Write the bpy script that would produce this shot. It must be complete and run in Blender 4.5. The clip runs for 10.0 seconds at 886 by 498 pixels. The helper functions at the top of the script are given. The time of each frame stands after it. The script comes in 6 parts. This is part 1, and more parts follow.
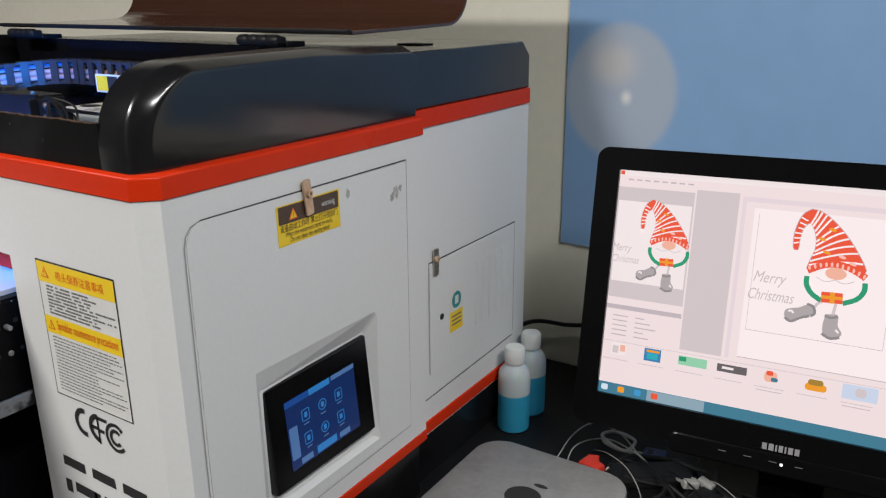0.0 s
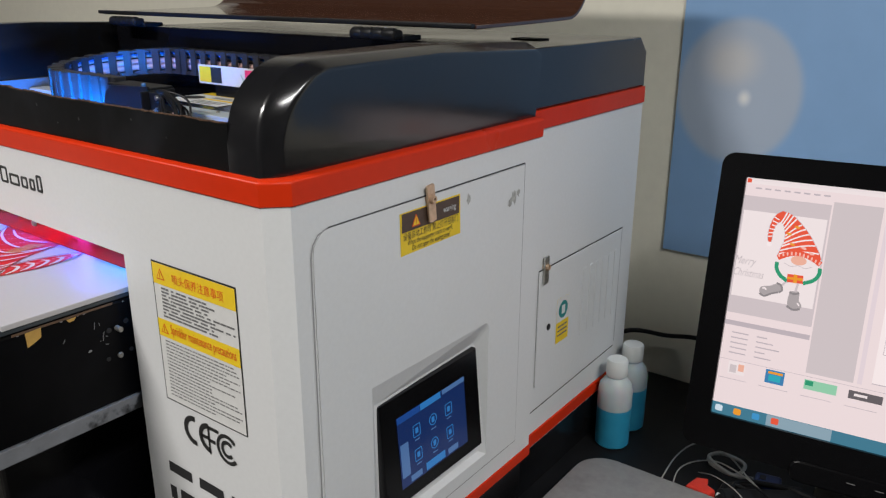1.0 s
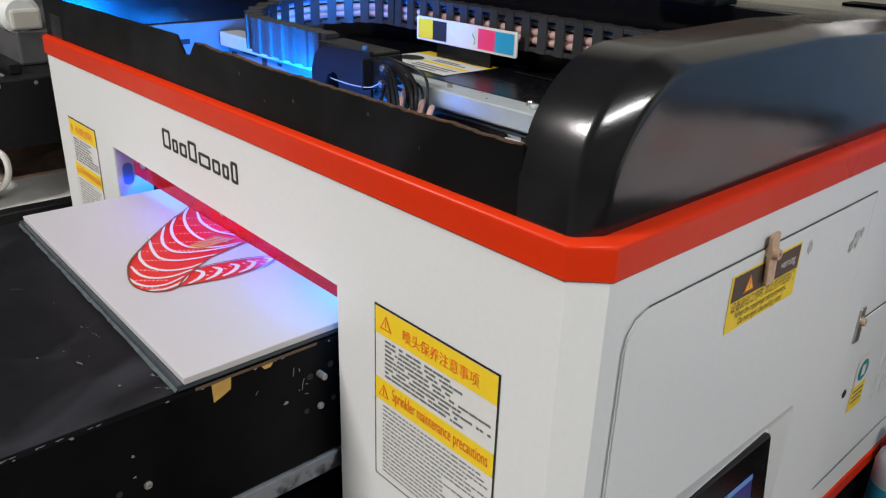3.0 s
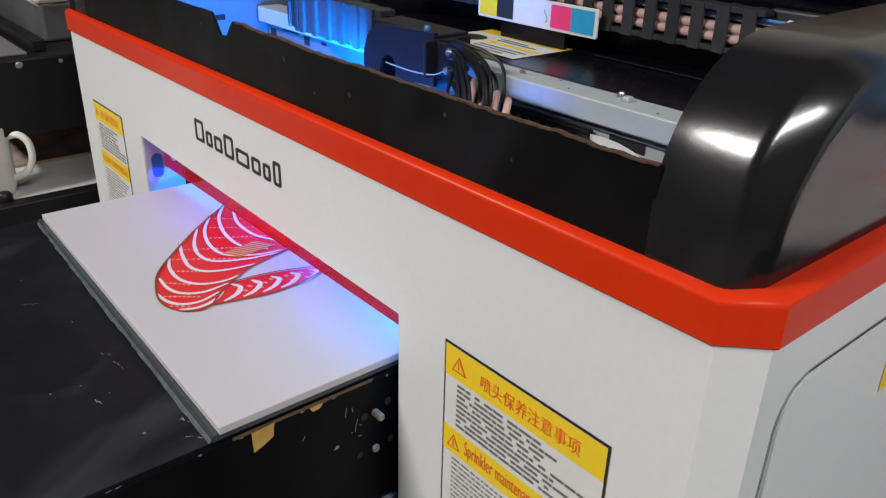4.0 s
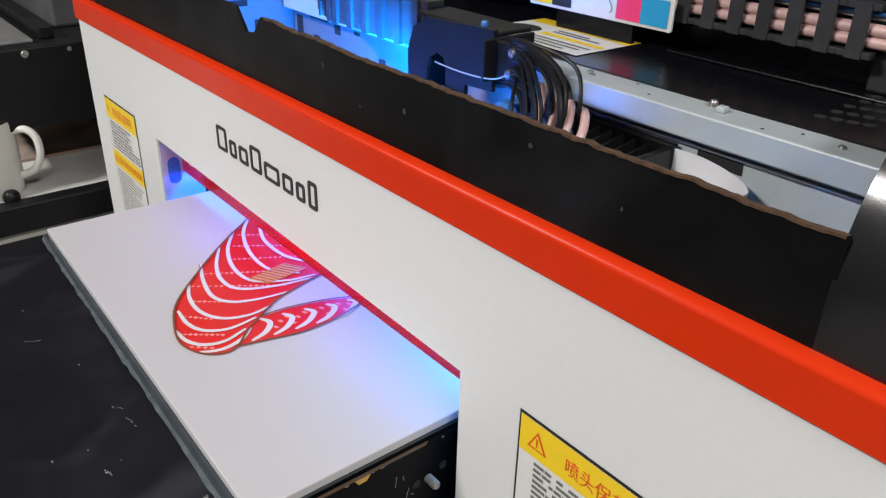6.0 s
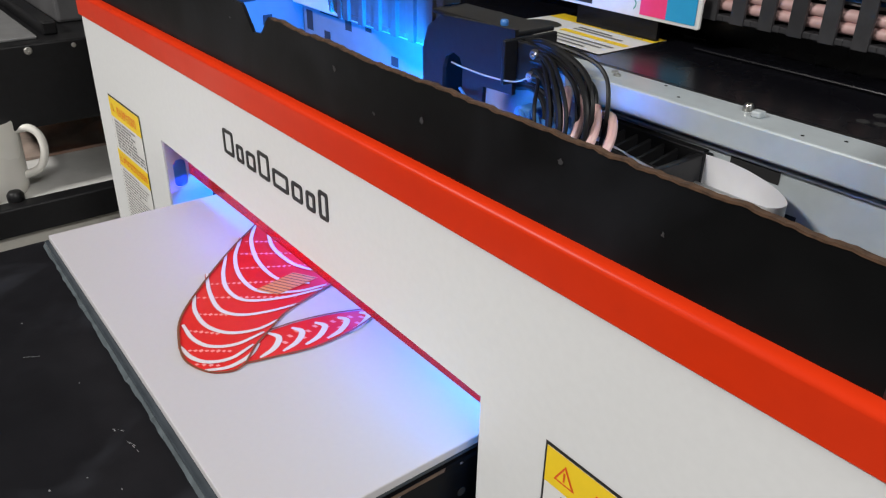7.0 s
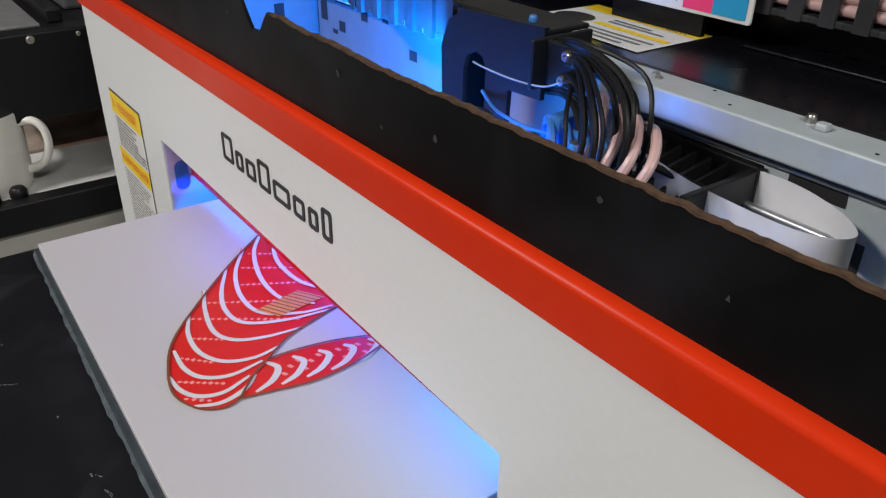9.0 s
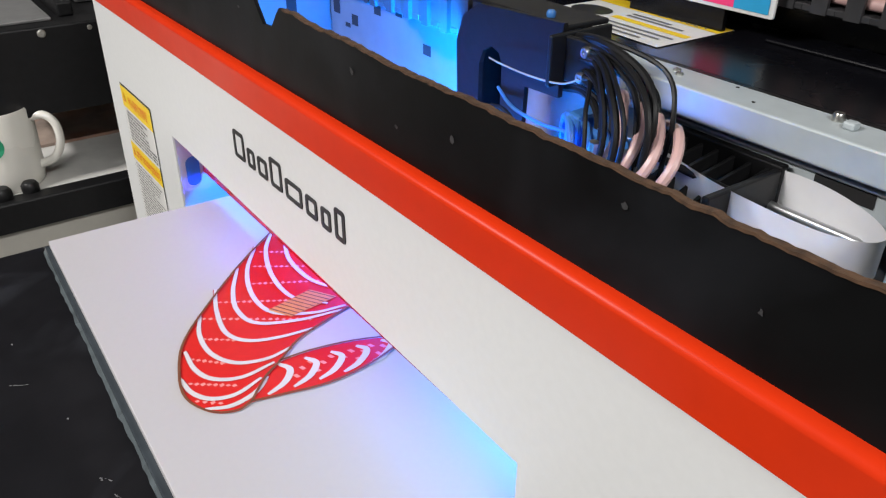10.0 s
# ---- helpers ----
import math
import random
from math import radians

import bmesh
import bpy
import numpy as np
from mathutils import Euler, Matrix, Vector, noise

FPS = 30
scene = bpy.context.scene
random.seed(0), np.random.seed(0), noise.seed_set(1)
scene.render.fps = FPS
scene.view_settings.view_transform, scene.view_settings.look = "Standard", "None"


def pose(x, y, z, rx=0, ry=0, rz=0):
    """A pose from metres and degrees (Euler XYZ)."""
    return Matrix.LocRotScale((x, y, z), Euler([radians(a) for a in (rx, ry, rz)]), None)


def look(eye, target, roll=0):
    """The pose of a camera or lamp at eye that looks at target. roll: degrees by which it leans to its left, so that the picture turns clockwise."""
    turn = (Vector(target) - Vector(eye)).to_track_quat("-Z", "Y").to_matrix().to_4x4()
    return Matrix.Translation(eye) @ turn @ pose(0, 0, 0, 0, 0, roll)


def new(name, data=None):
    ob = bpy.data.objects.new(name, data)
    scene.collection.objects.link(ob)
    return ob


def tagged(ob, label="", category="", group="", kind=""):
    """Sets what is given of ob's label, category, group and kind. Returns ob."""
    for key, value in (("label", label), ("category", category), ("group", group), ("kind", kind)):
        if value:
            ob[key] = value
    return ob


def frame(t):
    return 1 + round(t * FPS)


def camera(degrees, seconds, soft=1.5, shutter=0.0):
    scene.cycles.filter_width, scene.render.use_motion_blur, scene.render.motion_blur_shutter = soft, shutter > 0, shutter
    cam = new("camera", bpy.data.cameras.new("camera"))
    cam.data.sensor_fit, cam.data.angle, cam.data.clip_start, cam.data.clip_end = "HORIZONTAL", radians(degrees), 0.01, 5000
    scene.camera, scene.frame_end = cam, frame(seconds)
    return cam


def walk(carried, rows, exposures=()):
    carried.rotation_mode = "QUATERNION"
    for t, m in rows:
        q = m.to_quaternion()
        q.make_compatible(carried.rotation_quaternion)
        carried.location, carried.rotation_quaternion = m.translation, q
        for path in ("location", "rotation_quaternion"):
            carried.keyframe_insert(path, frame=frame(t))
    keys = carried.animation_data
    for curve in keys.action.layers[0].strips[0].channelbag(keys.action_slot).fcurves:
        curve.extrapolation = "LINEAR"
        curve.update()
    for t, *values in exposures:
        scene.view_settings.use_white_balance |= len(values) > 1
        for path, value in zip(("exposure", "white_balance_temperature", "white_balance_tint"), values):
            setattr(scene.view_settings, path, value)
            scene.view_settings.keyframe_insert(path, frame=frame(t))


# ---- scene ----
cam = camera(58.4, 10.0, soft=1.25)

PATH = [
    (0, (0.521, -0.379, 0.452), (-0.511, 1.224, -0.152), -0.4),
    (0.5, (0.486, -0.386, 0.454), (-0.591, 1.185, -0.158), -0.2),
    (1, (0.434, -0.374, 0.457), (-0.704, 1.145, -0.174), 0.2),
    (1.5, (0.368, -0.354, 0.46), (-0.834, 1.1, -0.203), 1.0),
    (2, (0.297, -0.33, 0.462), (-0.97, 1.049, -0.241), 1.6),
    (2.5, (0.245, -0.298, 0.464), (-1.075, 1.004, -0.285), 1.8),
    (3, (0.2, -0.281, 0.465), (-1.149, 0.965, -0.328), 1.8),
    (3.2, (0.184, -0.275, 0.463), (-1.172, 0.952, -0.347), 1.7),
    (4.5, (0.073, -0.222, 0.455), (-1.306, 0.929, -0.424), 1.6),
    (5, (0.053, -0.213, 0.457), (-1.323, 0.927, -0.442), 1.5),
    (5.5, (0.042, -0.213, 0.455), (-1.332, 0.922, -0.452), 1.5),
    (7, (0.006, -0.197, 0.455), (-1.375, 0.904, -0.484), 1.1),
    (7.5, (-0.005, -0.188, 0.454), (-1.388, 0.901, -0.496), 1.0),
    (8, (-0.018, -0.176, 0.454), (-1.403, 0.897, -0.509), 0.9),
    (8.5, (-0.028, -0.165, 0.452), (-1.424, 0.889, -0.518), 0.8),
    (9, (-0.034, -0.162, 0.451), (-1.434, 0.88, -0.526), 0.9),
    (9.5, (-0.037, -0.162, 0.453), (-1.44, 0.864, -0.537), 0.8),
    (10, (-0.043, -0.158, 0.451), (-1.45, 0.855, -0.545), 0.6),
]
walk(cam, [(t, look(eye, target, roll)) for t, eye, target, roll in PATH], [(0, -0.13), (0.5, -0.15), (1, -0.2), (1.5, -0.2), (2, -0.08), (2.5, 0.03), (3, -0.04), (4.5, -0.21), (5, 0.03), (5.5, 0.0), (7, -0.06), (7.5, -0.31), (8, 0.0), (8.5, -0.07), (9, -0.36), (9.5, 0.0), (10, 0.08)])

# ---- world and lamps ----
world = bpy.data.worlds.new("world")
scene.world = world
world.use_nodes = True
world.node_tree.nodes["Background"].inputs[0].default_value = (0.72, 0.76, 0.80, 1)
world.node_tree.nodes["Background"].inputs[1].default_value = 0.25


def area_lamp(name, eye, target, sx, sy, watts, colour):
    data = bpy.data.lights.new(name, "AREA")
    data.shape, data.size, data.size_y, data.energy, data.color = "RECTANGLE", sx, sy, watts, colour
    ob = new(name, data)
    ob.matrix_world = look(eye, target)
    return ob


CEIL = 1.85
area_lamp("unseen_overhead_light", (-0.72, -1.75, CEIL - 0.06), (-0.72, -1.75, 0), 0.60, 0.25, 84, (1.0, 0.965, 0.93))
# Added fill with no known source; brightens the machine's right side.
area_lamp("unseen_overhead_light", (1.5, -0.5, CEIL - 0.06), (1.5, -0.5, 0), 0.25, 1.2, 54, (0.99, 0.98, 0.96))


# ---- materials ----
def material(name, colour, rough=0.5, metal=0.0, vary=0.12, scale=40.0, bump=0.05, stain=0.0, stain_scale=6.0,
             stain_colour=None, clear=0.0, alpha=1.0, transmission=0.0, random_vary=0.0, rough_vary=0.12, spec=0.5):
    m = bpy.data.materials.new(name)
    m.use_nodes = True
    nt = m.node_tree
    n, l = nt.nodes, nt.links
    b = n["Principled BSDF"]
    co = n.new("ShaderNodeTexCoord")
    fine = n.new("ShaderNodeTexNoise")
    fine.inputs["Scale"].default_value, fine.inputs["Detail"].default_value = scale, 5
    big = n.new("ShaderNodeTexNoise")
    big.inputs["Scale"].default_value, big.inputs["Detail"].default_value = stain_scale, 4
    l.new(co.outputs["Object"], fine.inputs["Vector"])
    l.new(co.outputs["Object"], big.inputs["Vector"])
    c = (*colour, 1)
    dark = (*[v * (1 - vary) for v in colour], 1)
    mix = n.new("ShaderNodeMix")
    mix.data_type = "RGBA"
    mix.inputs[6].default_value, mix.inputs[7].default_value = dark, c
    ramp = n.new("ShaderNodeMapRange")
    ramp.inputs[1].default_value, ramp.inputs[2].default_value = 0.3, 0.7
    l.new(fine.outputs[0], ramp.inputs[0])
    l.new(ramp.outputs[0], mix.inputs[0])
    last = mix.outputs[2]
    if stain > 0:
        mix2 = n.new("ShaderNodeMix")
        mix2.data_type = "RGBA"
        s = stain_colour or [v * 0.6 for v in colour]
        mix2.inputs[7].default_value = (*s, 1)
        r2 = n.new("ShaderNodeMapRange")
        r2.inputs[1].default_value, r2.inputs[2].default_value, r2.inputs[4].default_value = 0.52, 0.78, stain
        l.new(big.outputs[0], r2.inputs[0])
        l.new(r2.outputs[0], mix2.inputs[0])
        l.new(last, mix2.inputs[6])
        last = mix2.outputs[2]
    if random_vary > 0:
        info = n.new("ShaderNodeObjectInfo")
        hsv = n.new("ShaderNodeHueSaturation")
        r3 = n.new("ShaderNodeMapRange")
        r3.inputs[3].default_value, r3.inputs[4].default_value = 1 - random_vary, 1 + random_vary
        l.new(info.outputs["Random"], r3.inputs[0])
        l.new(r3.outputs[0], hsv.inputs["Value"])
        l.new(last, hsv.inputs["Color"])
        last = hsv.outputs[0]
    l.new(last, b.inputs["Base Color"])
    rr = n.new("ShaderNodeMapRange")
    rr.inputs[1].default_value, rr.inputs[2].default_value = 0.3, 0.7
    rr.inputs[3].default_value, rr.inputs[4].default_value = max(rough - rough_vary * rough, 0.02), min(rough + rough_vary, 1)
    l.new(big.outputs[0], rr.inputs[0])
    l.new(rr.outputs[0], b.inputs["Roughness"])
    b.inputs["Metallic"].default_value = metal
    b.inputs["Coat Weight"].default_value = clear
    b.inputs["Specular IOR Level"].default_value = spec
    b.inputs["Alpha"].default_value = alpha
    b.inputs["Transmission Weight"].default_value = transmission
    if bump > 0:
        bp = n.new("ShaderNodeBump")
        bp.inputs["Strength"].default_value, bp.inputs["Distance"].default_value = bump, 0.002
        l.new(fine.outputs[0], bp.inputs["Height"])
        l.new(bp.outputs[0], b.inputs["Normal"])
    return m


def glow(name, colour, strength):
    colour = [min(v * k, 1) for v, k in zip(colour, (1.11, 1.04, 1.03))] if name.startswith(("screen", "thumb", "task")) else [v * 0.6 for v in colour] if name.startswith("display") else colour
    m = bpy.data.materials.new(name)
    m.use_nodes = True
    b = m.node_tree.nodes["Principled BSDF"]
    b.inputs["Base Color"].default_value = (*[v * 0.05 for v in colour], 1)
    b.inputs["Emission Color"].default_value = (*colour, 1)
    b.inputs["Emission Strength"].default_value = strength
    b.inputs["Roughness"].default_value = 0.15
    return m


def speckled(name, base, spot, rough, amount=0.62, scale=90.0, scratch=0.3, coat=0.0, spec=0.25, sheen_smear=0.0):
    """Dark painted metal with pale scuffs, dust specks and a sheen painted in as smears."""
    m = material(name, base, rough, 0, 0.25, 60, 0.08, 0.5, 7, [v * 1.8 + 0.004 for v in base], clear=coat, spec=spec)
    nt = m.node_tree
    n, l = nt.nodes, nt.links
    b = n["Principled BSDF"]
    old = b.inputs["Base Color"].links[0].from_socket
    co = n.new("ShaderNodeTexCoord")
    vor = n.new("ShaderNodeTexNoise")
    vor.inputs["Scale"].default_value, vor.inputs["Detail"].default_value = scale, 8
    big = n.new("ShaderNodeTexNoise")
    big.inputs["Scale"].default_value, big.inputs["Detail"].default_value = scale / 9, 3
    l.new(co.outputs["Object"], vor.inputs["Vector"])
    l.new(co.outputs["Object"], big.inputs["Vector"])
    add = n.new("ShaderNodeMath")
    add.operation = "MULTIPLY"
    l.new(vor.outputs[0], add.inputs[0])
    l.new(big.outputs[0], add.inputs[1])
    r = n.new("ShaderNodeMapRange")
    r.inputs[1].default_value, r.inputs[2].default_value, r.inputs[4].default_value = amount * 0.62, amount * 0.62 + 0.05, scratch
    l.new(add.outputs[0], r.inputs[0])
    mix = n.new("ShaderNodeMix")
    mix.data_type = "RGBA"
    mix.inputs[7].default_value = (*spot, 1)
    l.new(r.outputs[0], mix.inputs[0])
    l.new(old, mix.inputs[6])
    last = mix.outputs[2]
    # Pale blotches that paint a patchy sheen into the colour.
    if sheen_smear > 0:
        wide = n.new("ShaderNodeTexNoise")
        wide.inputs["Scale"].default_value, wide.inputs["Detail"].default_value, wide.inputs["Distortion"].default_value = 9, 9, 1.2
        l.new(co.outputs["Object"], wide.inputs["Vector"])
        r2 = n.new("ShaderNodeMapRange")
        r2.inputs[1].default_value, r2.inputs[2].default_value, r2.inputs[4].default_value = 0.50, 0.72, sheen_smear
        l.new(wide.outputs[0], r2.inputs[0])
        m2 = n.new("ShaderNodeMix")
        m2.data_type = "RGBA"
        m2.inputs[7].default_value = (0.040, 0.043, 0.052, 1)
        l.new(r2.outputs[0], m2.inputs[0])
        l.new(last, m2.inputs[6])
        last = m2.outputs[2]
    l.new(last, b.inputs["Base Color"])
    return m


WHITE = material("white_painted_metal", (0.69, 0.70, 0.70), 0.40, 0, 0.03, 220, 0.03, 0.12, 5, (0.60, 0.60, 0.57), spec=0.4)
SOFTSEAM = material("grey_seam", (0.34, 0.34, 0.34), 0.8)
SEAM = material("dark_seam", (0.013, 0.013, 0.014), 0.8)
LINESEAM = material("dark_grey_seam", (0.07, 0.07, 0.07), 0.8)
RED = material("red_painted_trim", (0.61, 0.031, 0.005), 0.30, 0, 0.06, 80, 0.02, 0.2, 9, (0.53, 0.027, 0.005), spec=0.15)
BLACK = speckled("black_gloss_cover", (0.008, 0.008, 0.009), (0.25, 0.24, 0.22), 0.165, 0.76, 70, 0.4, 0.0, 0.76)
FASCIA = speckled("black_fascia_board", (0.0048, 0.0051, 0.0054), (0.10, 0.10, 0.10), 0.40, 0.74, 60, 0.4, 0.0, 0.09, 0.22)
BEDBLACK = speckled("black_bed_side", (0.0022, 0.0022, 0.0028), (0.20, 0.20, 0.21), 0.34, 0.72, 60, 0.5, 0.0, 0.09, 0.05)
BEDTOP = speckled("scuffed_bed_top_sheen", (0.010, 0.010, 0.012), (0.26, 0.26, 0.27), 0.36, 0.68, 60, 0.5, 0.0, 0.22, 0.75)
INNER = material("black_inner_sheet", (0.005, 0.005, 0.007), 0.20, 0, 0.3, 90, 0.02, 0.3, 8, spec=0.28)
RAGGED = material("raw_brown_edge", (0.11, 0.058, 0.030), 0.9, 0, 0.6, 260, 0.5)
PLASTIC = material("black_plastic", (0.010, 0.010, 0.011), 0.38, 0, 0.3, 160, 0.05, spec=0.3)
CHAIN = material("dark_chain_plastic", (0.030, 0.030, 0.033), 0.45, 0, 0.3, 160, 0.05, random_vary=0.25)
STEEL = material("galvanised_steel", (0.46, 0.51, 0.53), 0.42, 0.12, 0.10, 70, 0.03, 0.25, 12, (0.48, 0.50, 0.52))
ALU = material("brushed_aluminium", (0.56, 0.57, 0.58), 0.36, 0.9, 0.12, 140, 0.05, 0.3, 8, (0.36, 0.36, 0.36))
SCUFFALU = speckled("scuffed_aluminium_rail", (0.20, 0.21, 0.23), (0.012, 0.012, 0.012), 0.5, 0.38, 55, 0.95)
SCREW = material("zinc_screw", (0.62, 0.61, 0.57), 0.3, 1.0, 0.2, 300, 0.05)
COPPER = material("brass_latch", (0.70, 0.50, 0.34), 0.38, 0.55, 0.25, 200, 0.08, 0.3, 40)
YELLOW = material("yellow_label", (0.86, 0.60, 0.02), 0.5, 0, 0.05, 150, 0.02, 0.2, 20)
LABELW = material("white_label", (0.70, 0.70, 0.68), 0.5, 0, 0.05, 150, 0.02, 0.2, 20)
INK = material("black_ink", (0.02, 0.02, 0.02), 0.5, 0, 0.1, 300, 0)
GREYINK = material("grey_ink", (0.16, 0.16, 0.16), 0.6, 0, 0.2, 300, 0)
REDINK = material("red_ink", (0.75, 0.10, 0.015), 0.5, 0, 0.1, 300, 0)
BROWN = material("dark_brown_label", (0.075, 0.045, 0.03), 0.5, 0, 0.2, 150, 0)
TEAL = material("teal_label", (0.02, 0.24, 0.24), 0.5, 0, 0.1, 150, 0)
GREENL = material("green_label", (0.02, 0.30, 0.15), 0.5, 0, 0.1, 150, 0)
MAGENTA = material("magenta_label", (0.85, 0.05, 0.20), 0.45, 0, 0.05, 150, 0)
CYAN = material("cyan_label", (0.02, 0.33, 0.62), 0.45, 0, 0.05, 150, 0)
BOARD = material("white_board", (0.49, 0.48, 0.495), 0.45, 0, 0.02, 300, 0.02, 0.06, 4, (0.455, 0.445, 0.46))
GLASSEDGE = material("grey_glass_plate", (0.05, 0.06, 0.07), 0.15, 0, 0.3, 60, 0.1, 0.4, 15)
TAPE = material("tan_tape", (0.55, 0.33, 0.08), 0.5, 0, 0.2, 90, 0.1)
HATRED = material("printed_red", (0.66, 0.016, 0.013), 0.4, 0, 0.06, 200, 0.02, 0.15, 30)
HATLINE = material("printed_brown_outline", (0.20, 0.07, 0.03), 0.5, 0, 0.2, 200, 0)
HATDARK = material("printed_dark_red_edge", (0.42, 0.02, 0.012), 0.45, 0, 0.1, 200, 0)
HATPALE = material("printed_white_stripe", (0.62, 0.61, 0.61), 0.45, 0, 0.03, 200, 0)
HATPINK = material("printed_pink_mark", (0.80, 0.30, 0.28), 0.45, 0, 0.05, 200, 0)
HATTAN = material("printed_orange_patch", (0.70, 0.28, 0.10), 0.45, 0, 0.08, 200, 0)
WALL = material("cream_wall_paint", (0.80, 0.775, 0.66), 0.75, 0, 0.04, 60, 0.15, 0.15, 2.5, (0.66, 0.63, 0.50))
# Unseen ceiling and walls, toned dark to lower reflections on the black parts.
CEILING = material("unseen_ceiling_dark_grey", (0.17, 0.17, 0.17), 0.85, 0, 0.03, 50, 0.1)
DARKWALL = material("unseen_wall_dark_grey", (0.11, 0.11, 0.115), 0.75, 0, 0.06, 60, 0.15, 0.2, 2.5, (0.09, 0.09, 0.09))
FLOOR = material("grey_floor_tile", (0.20, 0.19, 0.18), 0.5, 0, 0.15, 30, 0.1, 0.3, 3)
DESK = speckled("black_desk_top", (0.008, 0.008, 0.009), (0.15, 0.15, 0.15), 0.40, 0.76, 60, 0.3, 0.0, 0.25)
MONBLACK = material("black_monitor_plastic", (0.0035, 0.0035, 0.004), 0.13, 0, 0.2, 200, 0.01, spec=0.2)
CAPW = material("white_bottle_cap", (0.74, 0.76, 0.74), 0.4, 0, 0.03, 100, 0.03)
CABLE = material("black_cable", (0.010, 0.010, 0.011), 0.5, 0, 0.3, 200, 0.03, spec=0.25)
WHITECABLE = material("pale_grey_cable", (0.36, 0.36, 0.34), 0.4, 0, 0.1, 200, 0.03)
PINKTUBE = material("pink_ink_tube", (0.62, 0.40, 0.38), 0.3, 0, 0.1, 100, 0.03, clear=0.3)
# Steel darkened in colour so room light stays weak under the blue.
PLATE = material("darkened_steel", (0.15, 0.17, 0.19), 0.45, 0.1, 0.1, 70, 0.03, 0.25, 12)
CATCHGREY = material("grey_catch_panel", (0.26, 0.27, 0.28), 0.45, 0, 0.1, 90, 0.03)
BLUETONE = material("blue_tube_and_slot_light", (0.05, 0.19, 0.52), 0.3, 0, 0.1, 100, 0.03)
FFC = material("white_ribbon_cable", (0.72, 0.72, 0.74), 0.5, 0, 0.05, 100, 0.03)
REDPL = material("red_plastic_clip", (0.75, 0.05, 0.03), 0.35, 0, 0.1, 100, 0.02)
MUGW = material("white_ceramic", (0.82, 0.80, 0.74), 0.18, 0, 0.03, 60, 0.01, clear=0.5)
CREAM = material("cream_laminate", (0.52, 0.50, 0.45), 0.5, 0, 0.05, 60, 0.05, 0.2, 6)
SHELF = material("grey_shelf_top", (0.74, 0.73, 0.70), 0.45, 0, 0.1, 50, 0.05, 0.5, 9, (0.20, 0.20, 0.20))
RUST = material("brown_cloth", (0.46, 0.36, 0.30), 0.9, 0, 0.5, 25, 0.4, 0.8, 14, (0.40, 0.15, 0.07))
GREYMETAL = material("dark_grey_metal", (0.10, 0.10, 0.105), 0.4, 0.2, 0.2, 60, 0.05, 0.5, 8, (0.16, 0.16, 0.16))
WOOD = material("brown_wood", (0.22, 0.10, 0.045), 0.5, 0, 0.4, 30, 0.15, 0.5, 8)
SMOKE = material("brown_tinted_acrylic", (0.055, 0.022, 0.012), 0.10, 0, 0.05, 30, 0.0, clear=0.6)
FANLID = material("silver_computer_shell", (0.36, 0.36, 0.36), 0.45, 0.35, 0.12, 120, 0.03, 0.8, 14, (0.22, 0.22, 0.215))


def acrylic(name, colour, transmission):
    m = material(name, colour, 0.06, 0, 0.03, 60, 0.0)
    b = m.node_tree.nodes["Principled BSDF"]
    b.inputs["Transmission Weight"].default_value = transmission
    b.inputs["IOR"].default_value = 1.2
    return m


REDACRYL = acrylic("red_clear_acrylic", (0.92, 0.03, 0.05), 0.70)
BOTTLE = material("milky_bottle_plastic", (0.50, 0.56, 0.58), 0.35, 0, 0.04, 60, 0.02)
BOTTLE.node_tree.nodes["Principled BSDF"].inputs["Subsurface Weight"].default_value = 0.3
BLUELIQ = material("blue_liquid_behind_plastic", (0.03, 0.31, 0.50), 0.32, 0, 0.12, 30, 0.02, 0.4, 18, (0.07, 0.42, 0.58))


# ---- building helpers ----
def thing(name, label, category, at=(0, 0, 0), group="", kind=""):
    ob = new(name)
    ob.empty_display_size = 0.05
    ob.matrix_basis = Matrix.Translation(at)
    return tagged(ob, label, category, group, kind)


def whole(o):
    m = Matrix.Identity(4)
    while o is not None:
        m = o.matrix_basis @ m if o.parent is None else o.matrix_parent_inverse @ o.matrix_basis @ m
        o = o.parent
    return m


def part(name, bm, mat, parent=None, label="", smooth=False):
    me = bpy.data.meshes.new(name)
    bm.to_mesh(me)
    bm.free()
    if smooth:
        for p in me.polygons:
            p.use_smooth = True
        me.set_sharp_from_angle(angle=radians(38))
    me.materials.append(mat)
    ob = new(name, me)
    if parent is not None:
        ob.parent = parent
        ob.matrix_parent_inverse = whole(parent).inverted()
    if label:
        tagged(ob, label)
    return ob


def box(x0, x1, y0, y1, z0, z1, bevel=0.0, seg=2, bm=None):
    b = bmesh.new()
    g = bmesh.ops.create_cube(b, size=1)
    bmesh.ops.scale(b, vec=(x1 - x0, y1 - y0, z1 - z0), verts=b.verts)
    bmesh.ops.translate(b, vec=((x0 + x1) / 2, (y0 + y1) / 2, (z0 + z1) / 2), verts=b.verts)
    if bevel > 0:
        bmesh.ops.bevel(b, geom=b.edges[:], offset=bevel, segments=seg, affect="EDGES", profile=0.5)
    return join(bm, b)


def join(bm, b):
    if bm is None:
        return b
    me = bpy.data.meshes.new("tmp")
    b.to_mesh(me)
    b.free()
    bm.from_mesh(me)
    bpy.data.meshes.remove(me)
    return bm


